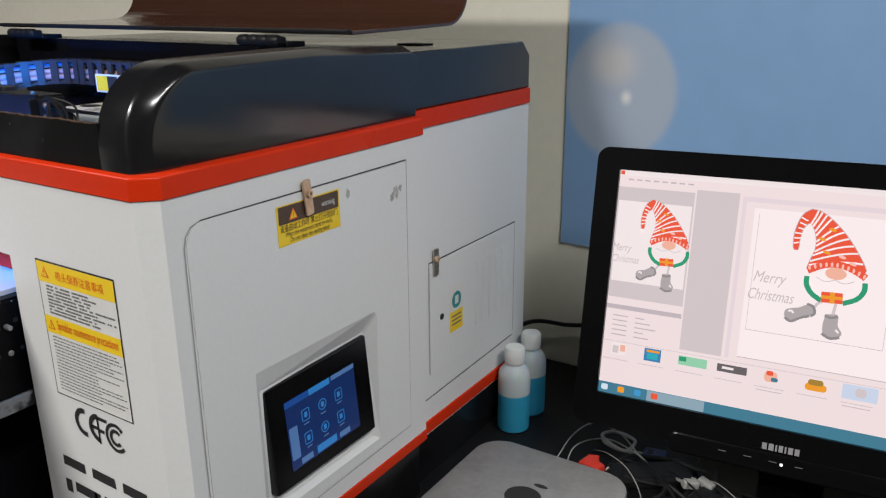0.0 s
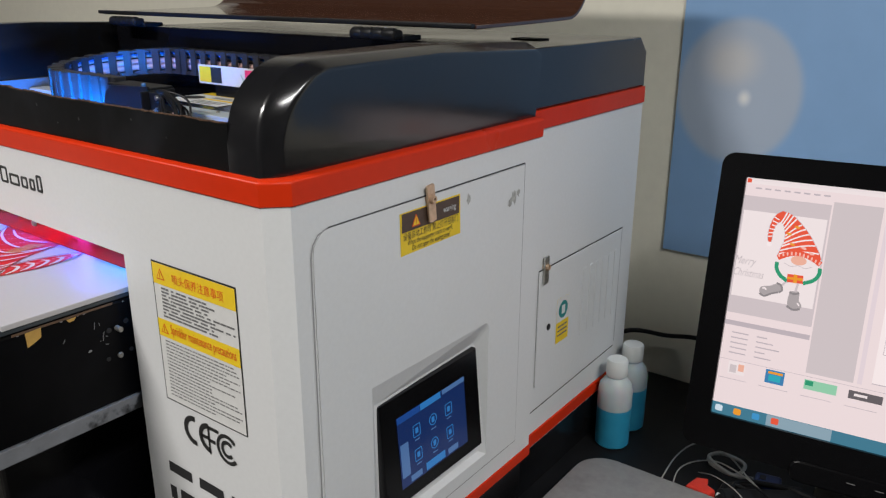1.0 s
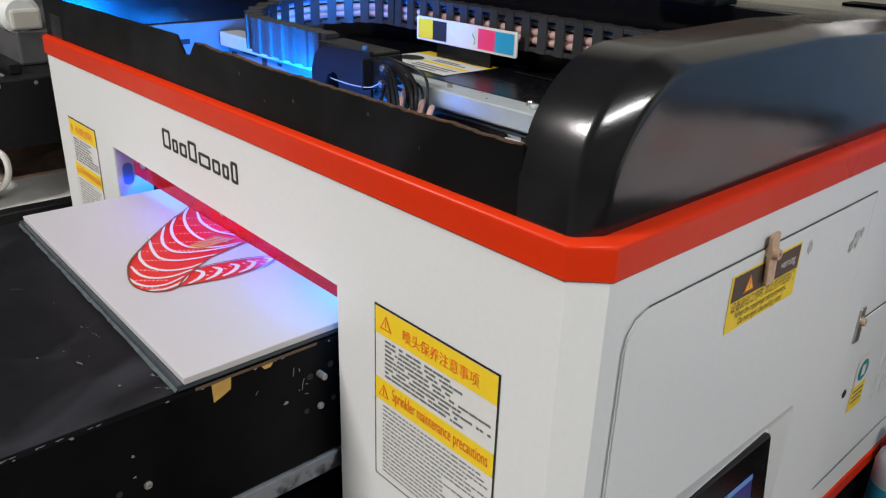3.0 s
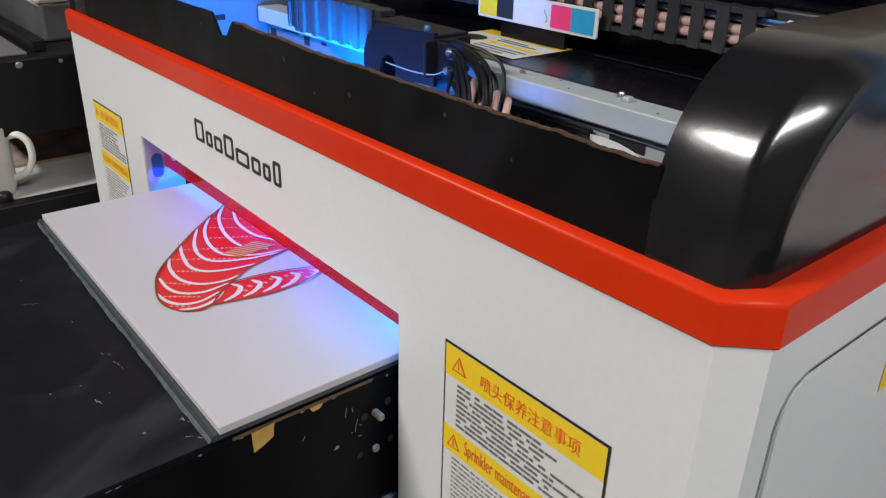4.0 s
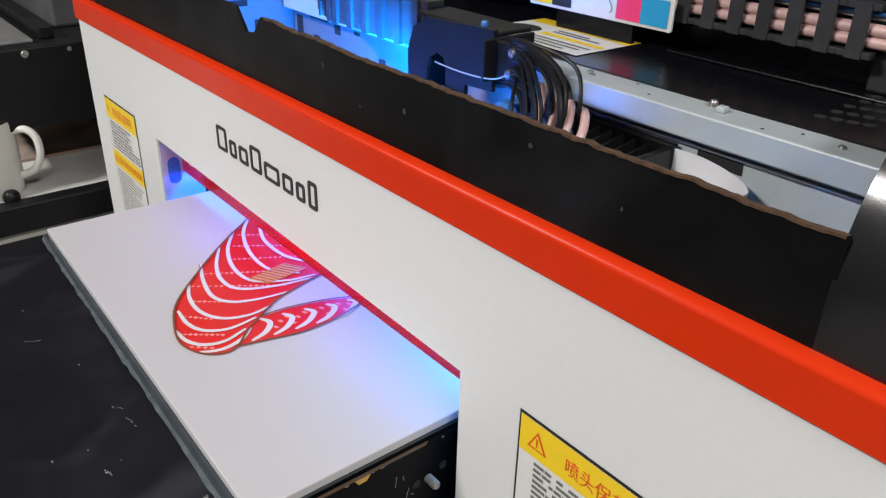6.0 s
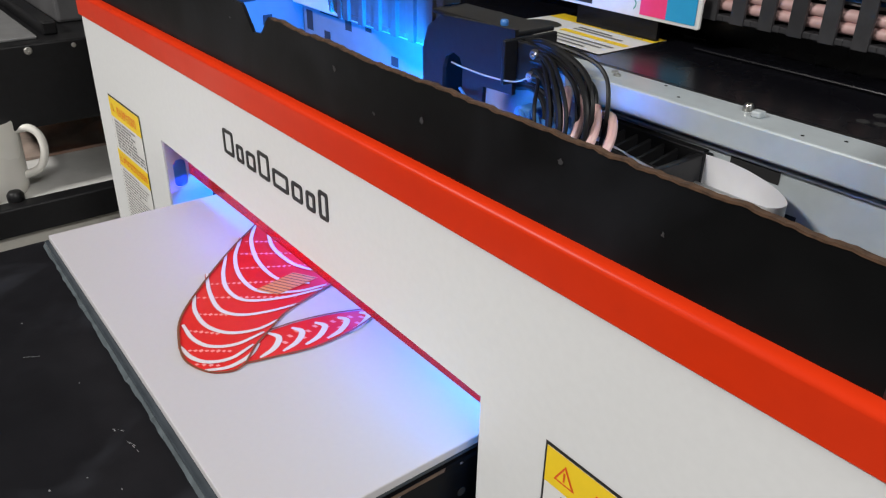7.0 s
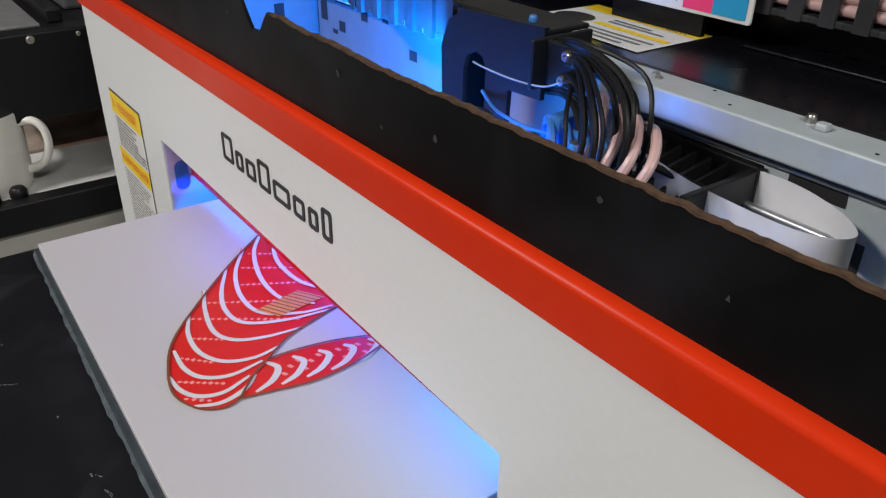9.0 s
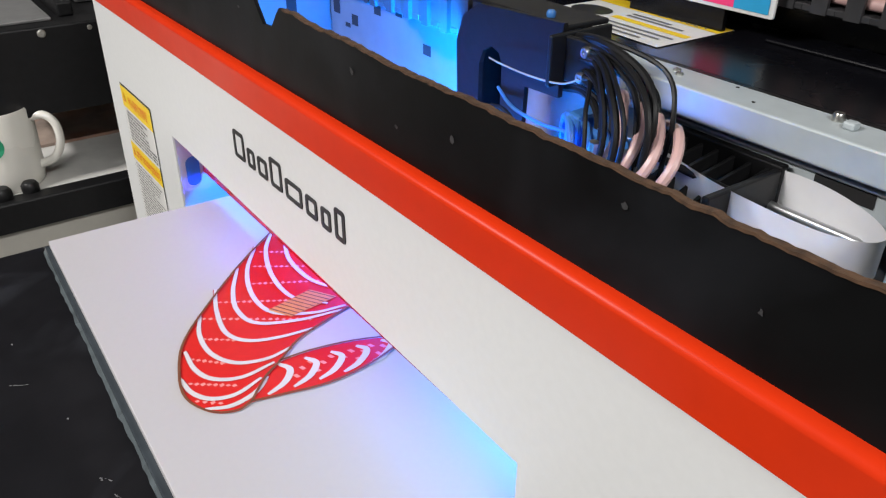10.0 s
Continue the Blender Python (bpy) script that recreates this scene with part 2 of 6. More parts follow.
def prism(points, axis, a, b_, bevel=0.0, bm=None, seg=2):
    """A solid from a flat outline of (u, v) pairs pushed along an axis from a to b_.  x: (y, z); y: (x, z); z: (x, y)."""
    b = bmesh.new()

    def at(u, v, w):
        return {"x": (w, u, v), "y": (u, w, v), "z": (u, v, w)}[axis]

    lo = [b.verts.new(at(u, v, a)) for u, v in points]
    hi = [b.verts.new(at(u, v, b_)) for u, v in points]
    n = len(points)
    f = [b.faces.new(lo), b.faces.new(hi)]
    for i in range(n):
        b.faces.new((lo[i], lo[(i + 1) % n], hi[(i + 1) % n], hi[i]))
    bmesh.ops.recalc_face_normals(b, faces=b.faces[:])
    if bevel > 0:
        caps = {e for q in f for e in q.edges}
        bmesh.ops.bevel(b, geom=list(caps), offset=bevel, segments=seg, affect="EDGES", profile=0.5)
    return join(bm, b)


def rounded(u0, u1, v0, v1, r, n=5, corners=(1, 1, 1, 1)):
    """Outline of a rectangle with rounded corners, from the lower left, round against the clock."""
    out = []
    for (cu, cv, a0, on) in ((u0 + r, v0 + r, 180, corners[0]), (u1 - r, v0 + r, 270, corners[1]),
                             (u1 - r, v1 - r, 0, corners[2]), (u0 + r, v1 - r, 90, corners[3])):
        if on:
            for i in range(n + 1):
                a = radians(a0 + 90 * i / n)
                out.append((cu + r * math.cos(a), cv + r * math.sin(a)))
        else:
            out.append((u0 if cu < (u0 + u1) / 2 else u1, v0 if cv < (v0 + v1) / 2 else v1))
    return out


def ring(outer, inner, axis, a, b_, bm=None):
    """A solid frame between two outlines of the same number of points."""
    b = bmesh.new()

    def at(u, v, w):
        return {"x": (w, u, v), "y": (u, w, v), "z": (u, v, w)}[axis]

    n = len(outer)
    rows = [[b.verts.new(at(u, v, w)) for u, v in o] for o, w in ((outer, a), (inner, a), (inner, b_), (outer, b_))]
    for k in range(4):
        p, q = rows[k], rows[(k + 1) % 4]
        for i in range(n):
            b.faces.new((p[i], p[(i + 1) % n], q[(i + 1) % n], q[i]))
    bmesh.ops.recalc_face_normals(b, faces=b.faces[:])
    return join(bm, b)


def lathe(profile, centre, n=32, bm=None, axis="z"):
    """A turned body from (radius, height) pairs."""
    b = bmesh.new()
    rows = []
    for r, h in profile:
        row = []
        for i in range(n):
            a = 2 * math.pi * i / n
            p = (r * math.cos(a), r * math.sin(a), h)
            if axis == "x":
                p = (p[2], p[0], p[1])
            elif axis == "y":
                p = (p[0], p[2], p[1])
            row.append(b.verts.new((p[0] + centre[0], p[1] + centre[1], p[2] + centre[2])))
        rows.append(row)
    for p, q in zip(rows, rows[1:]):
        for i in range(n):
            b.faces.new((p[i], p[(i + 1) % n], q[(i + 1) % n], q[i]))
    b.faces.new(rows[0][::-1])
    b.faces.new(rows[-1])
    bmesh.ops.recalc_face_normals(b, faces=b.faces[:])
    return join(bm, b)


def smooth_path(points, steps=8):
    """Catmull-Rom through the points."""
    p = [Vector(q) for q in points]
    p = [p[0] * 2 - p[1]] + p + [p[-1] * 2 - p[-2]]
    out = []
    for i in range(1, len(p) - 2):
        for k in range(steps):
            t = k / steps
            out.append(0.5 * (2 * p[i] + (p[i + 1] - p[i - 1]) * t + (2 * p[i - 1] - 5 * p[i] + 4 * p[i + 1] - p[i + 2]) * t * t
                              + (3 * p[i] - p[i - 1] - 3 * p[i + 1] + p[i + 2]) * t ** 3))
    out.append(p[-2])
    return out


def tube(points, r, n=8, steps=8, bm=None):
    b = bmesh.new()
    pts = smooth_path(points, steps)
    rows, side = [], None
    for i, q in enumerate(pts):
        d = (pts[min(i + 1, len(pts) - 1)] - pts[max(i - 1, 0)]).normalized()
        if side is None:
            side = d.cross(Vector((0, 0, 1)))
            if side.length < 0.1:
                side = d.cross(Vector((1, 0, 0)))
        side = (side - d * side.dot(d)).normalized()
        up = d.cross(side)
        rows.append([b.verts.new(q + (side * math.cos(2 * math.pi * k / n) + up * math.sin(2 * math.pi * k / n)) * r) for k in range(n)])
    for p, q in zip(rows, rows[1:]):
        for k in range(n):
            b.faces.new((p[k], p[(k + 1) % n], q[(k + 1) % n], q[k]))
    b.faces.new(rows[0][::-1])
    b.faces.new(rows[-1])
    bmesh.ops.recalc_face_normals(b, faces=b.faces[:])
    return join(bm, b)


def strip(points, half, up, bm=None, lift=0.0):
    """A flat ribbon along a path, half its width to each side, lying square to the direction up."""
    b = bmesh.new()
    u = Vector(up).normalized()
    pts = [Vector(q) for q in points]
    rows = []
    for i, q in enumerate(pts):
        d = (pts[min(i + 1, len(pts) - 1)] - pts[max(i - 1, 0)]).normalized()
        s = d.cross(u).normalized()
        h = half[i] if isinstance(half, list) else half
        rows.append((b.verts.new(q + s * h + u * lift), b.verts.new(q - s * h + u * lift)))
    for p, q in zip(rows, rows[1:]):
        b.faces.new((p[0], q[0], q[1], p[1]))
    return join(bm, b)


def sheet(points, axis, w, bm=None):
    """One flat face: an ink or label film on a surface."""
    b = bmesh.new()

    def at(u, v):
        return {"x": (w, u, v), "y": (u, w, v), "z": (u, v, w)}[axis]

    b.faces.new([b.verts.new(at(u, v)) for u, v in points])
    return join(bm, b)


def rect(u0, u1, v0, v1):
    return [(u0, v0), (u1, v0), (u1, v1), (u0, v1)]


def loft(outlines, bm=None):
    """A solid through outlines of (points, z) with equal counts."""
    b = bmesh.new()
    rows = [[b.verts.new((x, y, z)) for x, y in pts] for pts, z in outlines]
    n = len(rows[0])
    for p, q in zip(rows, rows[1:]):
        for i in range(n):
            b.faces.new((p[i], p[(i + 1) % n], q[(i + 1) % n], q[i]))
    b.faces.new(rows[0][::-1])
    b.faces.new(rows[-1])
    bmesh.ops.recalc_face_normals(b, faces=b.faces[:])
    return join(bm, b)


def words(text, size, m, extrude=0.0, width=0.0, shear=0.0):
    """Lettering as a mesh, its baseline's start at the pose m; width: squeezed or stretched to that many metres."""
    cu = bpy.data.curves.new("lettering", "FONT")
    cu.body, cu.size, cu.extrude, cu.shear = text, size, extrude, shear
    cu.resolution_u = 3
    ob = bpy.data.objects.new("lettering", cu)
    scene.collection.objects.link(ob)
    dg = bpy.context.evaluated_depsgraph_get()
    dg.update()
    me = bpy.data.meshes.new_from_object(ob.evaluated_get(dg))
    b = bmesh.new()
    b.from_mesh(me)
    bpy.data.meshes.remove(me)
    bpy.data.objects.remove(ob)
    bpy.data.curves.remove(cu)
    if width > 0 and b.verts:
        lo, hi = min(v.co.x for v in b.verts), max(v.co.x for v in b.verts)
        k = width / max(hi - lo, 1e-6)
        for v in b.verts:
            v.co.x = (v.co.x - lo) * k
    bmesh.ops.transform(b, matrix=m, verts=b.verts)
    return b


def on_front(x, z, y=-0.0015):
    """A pose on the machine's front, letters reading along +x."""
    return pose(x, y, z, 90, 0, 0)


def on_side(y, z, x=0.0015):
    """A pose on the machine's side, letters reading along +y."""
    return pose(x, y, z, 90, 0, 90)


# ---- the room ----
TABLE = -0.188
GROUND = -0.94
tagged(part("floor", box(-3.0, 3.0, -3.2, 0.90, GROUND - 0.1, GROUND), FLOOR), "grey tiled floor", "floor", kind="structure")
tagged(part("ceiling", box(-3.0, 3.0, -3.2, 0.90, CEIL, CEIL + 0.1), CEILING), "plain unseen grey ceiling closing the room", "ceiling", kind="structure")
tagged(part("wall_north", box(-3.0, 3.0, 0.862, 0.98, GROUND, CEIL), WALL), "cream painted plaster wall", "wall", kind="structure")
# Three unseen walls close the room; their dark tone keeps reflections low.
tagged(part("wall_south", box(-3.0, 3.0, -3.3, -3.2, GROUND, CEIL), DARKWALL), "plain unseen grey wall closing the room", "wall", kind="structure")
tagged(part("wall_west", box(-3.1, -3.0, -3.2, 0.9, GROUND, CEIL), DARKWALL), "plain unseen grey wall closing the room", "wall", kind="structure")
tagged(part("wall_east", box(3.0, 3.1, -3.2, 0.9, GROUND, CEIL), DARKWALL), "plain unseen grey wall closing the room", "wall", kind="structure")


def poster():
    ob = thing("wall_poster", "large blue sky poster with pale hazy disc", "poster", (0.8, 0.86, 0.04))
    m = material("blue_poster_print", (0.23, 0.40, 0.66), 0.55, 0, 0.05, 20, 0.03, 0.5, 3.0, (0.28, 0.44, 0.67))
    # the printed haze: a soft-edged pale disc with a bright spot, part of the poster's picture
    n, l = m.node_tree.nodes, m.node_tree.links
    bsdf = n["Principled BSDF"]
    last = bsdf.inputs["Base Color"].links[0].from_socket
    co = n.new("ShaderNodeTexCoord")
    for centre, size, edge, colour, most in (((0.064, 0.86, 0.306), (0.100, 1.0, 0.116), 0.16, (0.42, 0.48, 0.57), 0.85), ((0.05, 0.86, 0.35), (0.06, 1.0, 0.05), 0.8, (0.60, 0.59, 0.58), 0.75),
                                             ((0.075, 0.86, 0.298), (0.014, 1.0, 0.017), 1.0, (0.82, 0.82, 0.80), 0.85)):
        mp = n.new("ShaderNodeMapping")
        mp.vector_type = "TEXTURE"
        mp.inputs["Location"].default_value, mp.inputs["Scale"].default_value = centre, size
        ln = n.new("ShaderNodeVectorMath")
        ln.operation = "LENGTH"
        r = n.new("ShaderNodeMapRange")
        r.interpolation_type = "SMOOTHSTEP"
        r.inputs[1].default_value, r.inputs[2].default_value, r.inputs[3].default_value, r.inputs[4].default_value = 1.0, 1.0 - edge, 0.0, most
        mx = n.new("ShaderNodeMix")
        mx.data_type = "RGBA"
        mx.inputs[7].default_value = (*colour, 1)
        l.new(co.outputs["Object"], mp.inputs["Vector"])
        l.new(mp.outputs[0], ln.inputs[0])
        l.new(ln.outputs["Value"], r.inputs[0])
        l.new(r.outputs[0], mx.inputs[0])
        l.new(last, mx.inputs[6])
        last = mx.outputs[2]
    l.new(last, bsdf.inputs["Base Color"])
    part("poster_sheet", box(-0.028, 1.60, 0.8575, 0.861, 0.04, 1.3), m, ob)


poster()


def desk():
    ob = thing("desk", "long black desk carrying machine and monitor", "desk", (0, 0.4, GROUND))
    part("desktop", box(-0.83, 1.45, 0.0, 0.855, TABLE - 0.03, TABLE, 0.003), DESK, ob)
    for x in (-0.8, 1.35):
        for y in (0.03, 0.78):
            part("leg", box(x, x + 0.05, y, y + 0.05, GROUND, TABLE - 0.03, 0.003), PLASTIC, ob)


desk()

# ---- the flatbed printer ----
WID, DEP = 0.775, 0.690
OPL, OPR, OPT, OPTL = -0.608, -0.2110, 0.2225, 0.2290
printer = thing("flatbed_printer", "white black and red flatbed printer on desk", "printer", (-0.39, 0.35, TABLE))


def bolt(p, r, h, axis, parent, mat=SCREW, name="screw"):
    prof = [(r, 0), (r, h * 0.6), (r * 0.75, h), (r * 0.35, h), (r * 0.3, h * 0.6)]
    if axis == "-y":
        prof = [(a, -b) for a, b in prof]
        axis = "y"
    return part(name, lathe(prof, p, 14, axis=axis), mat, parent, smooth=True)


# white shell
bm = prism([(-WID, OPTL), (OPL, OPTL), (OPR, OPT), (-0.015, OPT), (-0.015, 0.300), (-WID, 0.300)], "y", 0.0, 0.012)
join(bm, box(OPR, -0.015, 0.0, 0.012, -0.105, OPT))
join(bm, box(-WID, OPL, 0.0, 0.012, -0.105, OPTL))
bmesh.ops.remove_doubles(bm, verts=bm.verts, dist=1e-5)
front = part("front_panel", bm, WHITE, printer, "white powder-coated front with wide opening")
part("corner_panel", prism([(-0.015, 0.0), (0.0, 0.015), (-0.012, 0.020), (-0.02, 0.012)], "z", -0.105, 0.300), WHITE, printer)
part("corner_panel", prism([(-WID, 0.0), (-WID - 0.012, 0.015), (-WID + 0.004, 0.020), (-WID + 0.005, 0.012)], "z", -0.105, 0.300), WHITE, printer)
part("side_panel", box(-WID - 0.012, -WID, 0.0155, DEP, -0.105, 0.300), WHITE, printer)
part("back_panel", box(-WID, -0.03, DEP - 0.012, DEP, TABLE + 0.01, 0.385), WHITE, printer)
# right side, front section, with the niche of the control screen cut through
NY0, NY1, NZ0, NZ1 = 0.098, 0.287, -0.052, 0.1125
bm = box(-0.012, 0, 0.015, NY0, -0.105, 0.300)
join(bm, box(-0.012, 0, NY1, 0.386, -0.105, 0.300))
join(bm, box(-0.012, 0, NY0, NY1, NZ1, 0.300))
join(bm, box(-0.012, 0, NY0, NY1, -0.105, NZ0))
bmesh.ops.remove_doubles(bm, verts=bm.verts, dist=1e-5)
part("side_panel", bm, WHITE, printer)
part("side_panel", box(-0.026, -0.014, 0.372, DEP, -0.115, 0.306), WHITE, printer, "recessed white rear side panel")
# base and red bands
part("black_base", box(-WID - 0.006, -0.006, 0.006, 0.380, TABLE, -0.103, 0.003), BLACK, printer)
part("black_base", box(-WID - 0.006, -0.020, 0.380, DEP - 0.004, TABLE, -0.111, 0.003), BLACK, printer)
for a, b, c, d, e, f in ((-0.012, 0.002, 0.012, 0.386, -0.104, -0.090), (-0.024, -0.0115, 0.386, DEP, -0.112, -0.094),
                         (-0.024, -0.0115, 0.386, DEP, 0.303, 0.325)):
    part("red_band", box(a, b, c, d, e, f, 0.001), RED, printer)
def band(d):
    return [(-WID - 0.002, -0.002 + d), (-0.0155 - d * 0.4, -0.002 + d), (0.002 - d, 0.0155 + d * 0.4), (0.002 - d, 0.386), (-0.015, 0.386), (-0.015, 0.024), (-0.024, 0.012), (-WID - 0.002, 0.012)]


bm = loft([(band(0.0006), 0.2995), (band(0), 0.3002), (band(0), 0.3166), (band(0), 0.3171), (band(0.0005), 0.3185), (band(0.0017), 0.3196), (band(0.0034), 0.3203), (band(0.0054), 0.3206)])
part("red_band", bm, RED, printer, smooth=True)
part("red_band", box(-WID - 0.014, -WID - 0.002, 0.0155, DEP, 0.300, 0.3235, 0.001), RED, printer)

# black top: fascia with a ragged upper edge
random.seed(4)
top = []
x = -WID + 0.0
while x < -0.052:
    jag = 0.0011 * noise.noise(Vector((x * 34, 0, 0))) + 0.0007 * noise.noise(Vector((x * 130, 5, 0))) + 0.0003 * random.uniform(-1, 1) if x > -0.41 else 0
    top.append((x, (0.3582 if x > -0.30 else 0.3582 + 0.0026 * min(1, (-0.30 - x) / 0.10)) + jag + (0.002 if x < -0.43 else 0)))
    x += 0.0024
outline = [(-WID, 0.3202)] + [(-0.052, 0.3202), (-0.052, 0.3580)]
cut = [(-0.405, 0.3608), (-0.4095, 0.3565), (-0.4155, 0.3496), (-0.4260, 0.3486), (-0.4330, 0.3570), (-0.4370, 0.3620)]
top = [q for q in top if not -0.439 < q[0] < -0.403]
upper = [q for q in reversed(top) if q[0] > -0.42] + cut + [q for q in reversed(top) if q[0] < -0.42]
part("black_fascia", prism(outline + upper, "y", 0.0036, 0.0056), FASCIA, printer, "black front fascia with rough cut edge")
bm = bmesh.new()
edge = [q for q in reversed(top) if q[0] > -0.405]
for p, q in zip(edge, edge[1:]):
    v = [bm.verts.new((p[0], 0.0030, p[1] - 0.0003 - 0.0006 * abs(noise.noise(Vector((p[0] * 190, 3, 0)))))), bm.verts.new((q[0], 0.0030, q[1] - 0.0003 - 0.0006 * abs(noise.noise(Vector((q[0] * 190, 3, 0)))))),
         bm.verts.new((q[0], 0.0030, q[1] + 0.0006)), bm.verts.new((p[0], 0.0030, p[1] + 0.0006)),
         bm.verts.new((q[0], 0.0060, q[1] + 0.0004)), bm.verts.new((p[0], 0.0060, p[1] + 0.0004))]
    bm.faces.new(v[:4])
    bm.faces.new((v[3], v[2], v[4], v[5]))
part("raw_edge", bm, RAGGED, printer, "rough brown cut edge")


def arm(x_in, x_mid, x_out, name):
    """The rounded shoulder of the black cover, running front to back."""
    prof = [(0.0034, 0.3202), (0.0034, 0.336)]
    for i in range(0, 13):
        a = radians(180 - 90 * i / 12)
        prof.append((0.066 + 0.0626 * math.cos(a), 0.342 + 0.062 * math.sin(a)))
    prof += [(0.21, 0.406), (0.374, 0.401), (0.386, 0.388), (0.386, 0.3202)]
    side = []
    for k, (y, z) in enumerate(prof):
        y2 = y + 0.0145 * max(0, 1 - y / 0.09) if y < 0.09 else y
        z2 = z - (0.007 if z > 0.39 and y < 0.38 else 0.007 * max(0, (z - 0.336) / 0.054) if y < 0.1 else 0)
        side.append((y2, z2))
    b = bmesh.new()
    lean = 0.0068 if x_out > x_mid else -0.0068
    rows = [[b.verts.new((xx - k * lean * (0.40 - z) / 0.08, y, z)) for y, z in pr] for xx, pr, k in ((x_in, prof, 0), (x_mid, prof, 0), (x_out, side, 1))]
    for p, q in zip(rows, rows[1:]):
        for i in range(len(p) - 1):
            b.faces.new((p[i], p[i + 1], q[i + 1], q[i]))
    b.faces.new(rows[0])
    b.faces.new(rows[2])
    for i in range(2):
        b.faces.new((rows[i][0], rows[i + 1][0], rows[i + 1][-1], rows[i][-1]))
    bmesh.ops.recalc_face_normals(b, faces=b.faces[:])
    es = [e for e in b.edges if {v.co.x for v in e.verts} == {rows[1][0].co.x} and e.calc_length() > 1e-5]
    out = [e for e in b.edges if all(abs(v.co.x - x_out) < 0.0075 for v in e.verts) and all(v.co.z > 0.33 for v in e.verts)]
    bmesh.ops.bevel(b, geom=list(set(es + out)), offset=0.003, segments=2, affect="EDGES", profile=0.5)
    return part(name, b, BLACK, printer, "glossy black rounded shoulder cover", smooth=True)


arm(-0.0535, -0.018, -0.0022, "shoulder_cover")
arm(-0.724, -0.760, -WID - 0.006, "shoulder_cover")
# rear cover and deck
bm = prism([(0.386, 0.325), (DEP, 0.325), (DEP, 0.372), (DEP - 0.022, 0.392), (0.386, 0.393)], "x", -WID - 0.004, -0.0135, 0.003)
part("rear_cover", bm, BLACK, printer, "glossy black rear cover")
part("deck_slot", prism(rounded(-0.118, -0.075, 0.500, 0.530, 0.006), "z", 0.388, 0.3945), SEAM, printer)
part("back_deck", box(-0.724, -0.052, 0.338, 0.3855, 0.385, 0.3985, 0.002), BLACK, printer)
part("inner_back_wall", box(-0.724, -0.052, 0.334, 0.340, 0.20, 0.3985, 0.001), INNER, printer)
# Toned grey and pierced to catch blue light, standing in for a lit plate.
endwall = part("inner_side_wall", box(-0.722, -0.716, 0.012, 0.334, 0.20, 0.330), PLATE, printer, "grey end plate that takes blue light")
for y, z, w, h in ((0.050, 0.300, 0.016, 0.010), (0.095, 0.286, 0.012, 0.012), (0.120, 0.306, 0.024, 0.006), (0.150, 0.276, 0.010, 0.016)):
    part("punched_hole", sheet(rect(y, y + w, z, z + h), "x", -0.7156), SEAM, endwall)
part("inner_side_wall", box(-0.058, -0.052, 0.012, 0.334, 0.20, 0.330), INNER, printer)
part("inner_floor", box(-0.716, OPL - 0.012, 0.013, 0.334, 0.20, 0.206), INNER, printer)

# side door: the seam stands as a thin groove drawn round the door
def groove(points, axis, w, parent, half=0.0009, closed=False, mat=LINESEAM):
    pts = points + ([points[0]] if closed else [])
    def at(u, v):
        return {"x": (w, u, v), "y": (u, w, v), "z": (u, v, w)}[axis]
    up = {"x": (1, 0, 0), "y": (0, -1, 0), "z": (0, 0, 1)}[axis]
    return part("seam", strip([at(u, v) for u, v in pts], half, up), mat, parent)


door_edge = rounded(0.0345, 0.3505, -0.066, 0.274, 0.020, 5, (0, 0, 0, 1))
door_edge = door_edge[:2] + [door_edge[2]] * 6 + door_edge[3:]
niche_edge = rounded(0.098, 0.287, -0.052, 0.1125, 0.007, 5, (0, 0, 1, 0))
niche_edge = niche_edge + [niche_edge[-1]] * (14 - len(niche_edge))
door = part("side_door", ring(door_edge, niche_edge, "x", 0.0, 0.0012), WHITE, printer, "white side door with niche")
groove([(0.0305, -0.1), (0.0325, 0.254)], "x", 0.0006, door, 0.0007, mat=SOFTSEAM)
groove([(0.0325, 0.254), (0.035, 0.264), (0.041, 0.271), (0.052, 0.2745)], "x", 0.0006, door, 0.0008, mat=SOFTSEAM)
groove([(0.052, 0.2745), (0.352, 0.2755)], "x", 0.0006, door, 0.0008)
groove([(0.352, 0.2755), (0.351, -0.066)], "x", 0.0006, door, 0.0008, mat=SOFTSEAM)
groove([(0.125, -0.070), (0.351, -0.067)], "x", 0.0006, door, 0.0006, mat=SOFTSEAM)
# niche walls
b = bmesh.new()
floor_edge = rounded(0.107, 0.2775, -0.046, 0.088, 0.006, 5, (0, 0, 1, 0))
floor_edge = floor_edge + [floor_edge[-1]] * (14 - len(floor_edge))
va = [b.verts.new((0.0012, y, z)) for y, z in niche_edge]
vb = [b.verts.new(((-0.0105 if y > 0.2 else -0.0058) if z > 0 else -0.004, y, z)) for y, z in floor_edge]
for i in range(14):
    b.faces.new((va[i], va[(i + 1) % 14], vb[(i + 1) % 14], vb[i]))
b.faces.new(vb)
bmesh.ops.recalc_face_normals(b, faces=b.faces[:])
part("niche", b, WHITE, door)


# control screen, leaning back in the niche
screen = part("control_screen", box(-0.006, 0.006, -0.0815, 0.0815, -0.0585, 0.0585, 0.0025), PLASTIC, printer, "small touch screen in black bezel")
lean = pose(-0.0060, 0.1920, 0.0270, 0, -5.2, 0)
screen.data.transform(lean)


def on_screen(u0, u1, v0, v1, mat, name, w, r=0.0):
    pts = rounded(u0, u1, v0, v1, r, 3) if r else rect(u0, u1, v0, v1)
    ob = part(name, sheet(pts, "x", w), mat, screen)
    ob.data.transform(lean)
    return ob


on_screen(-0.0795, 0.0795, -0.0565, 0.0565, MONBLACK, "glass_front", 0.0062)
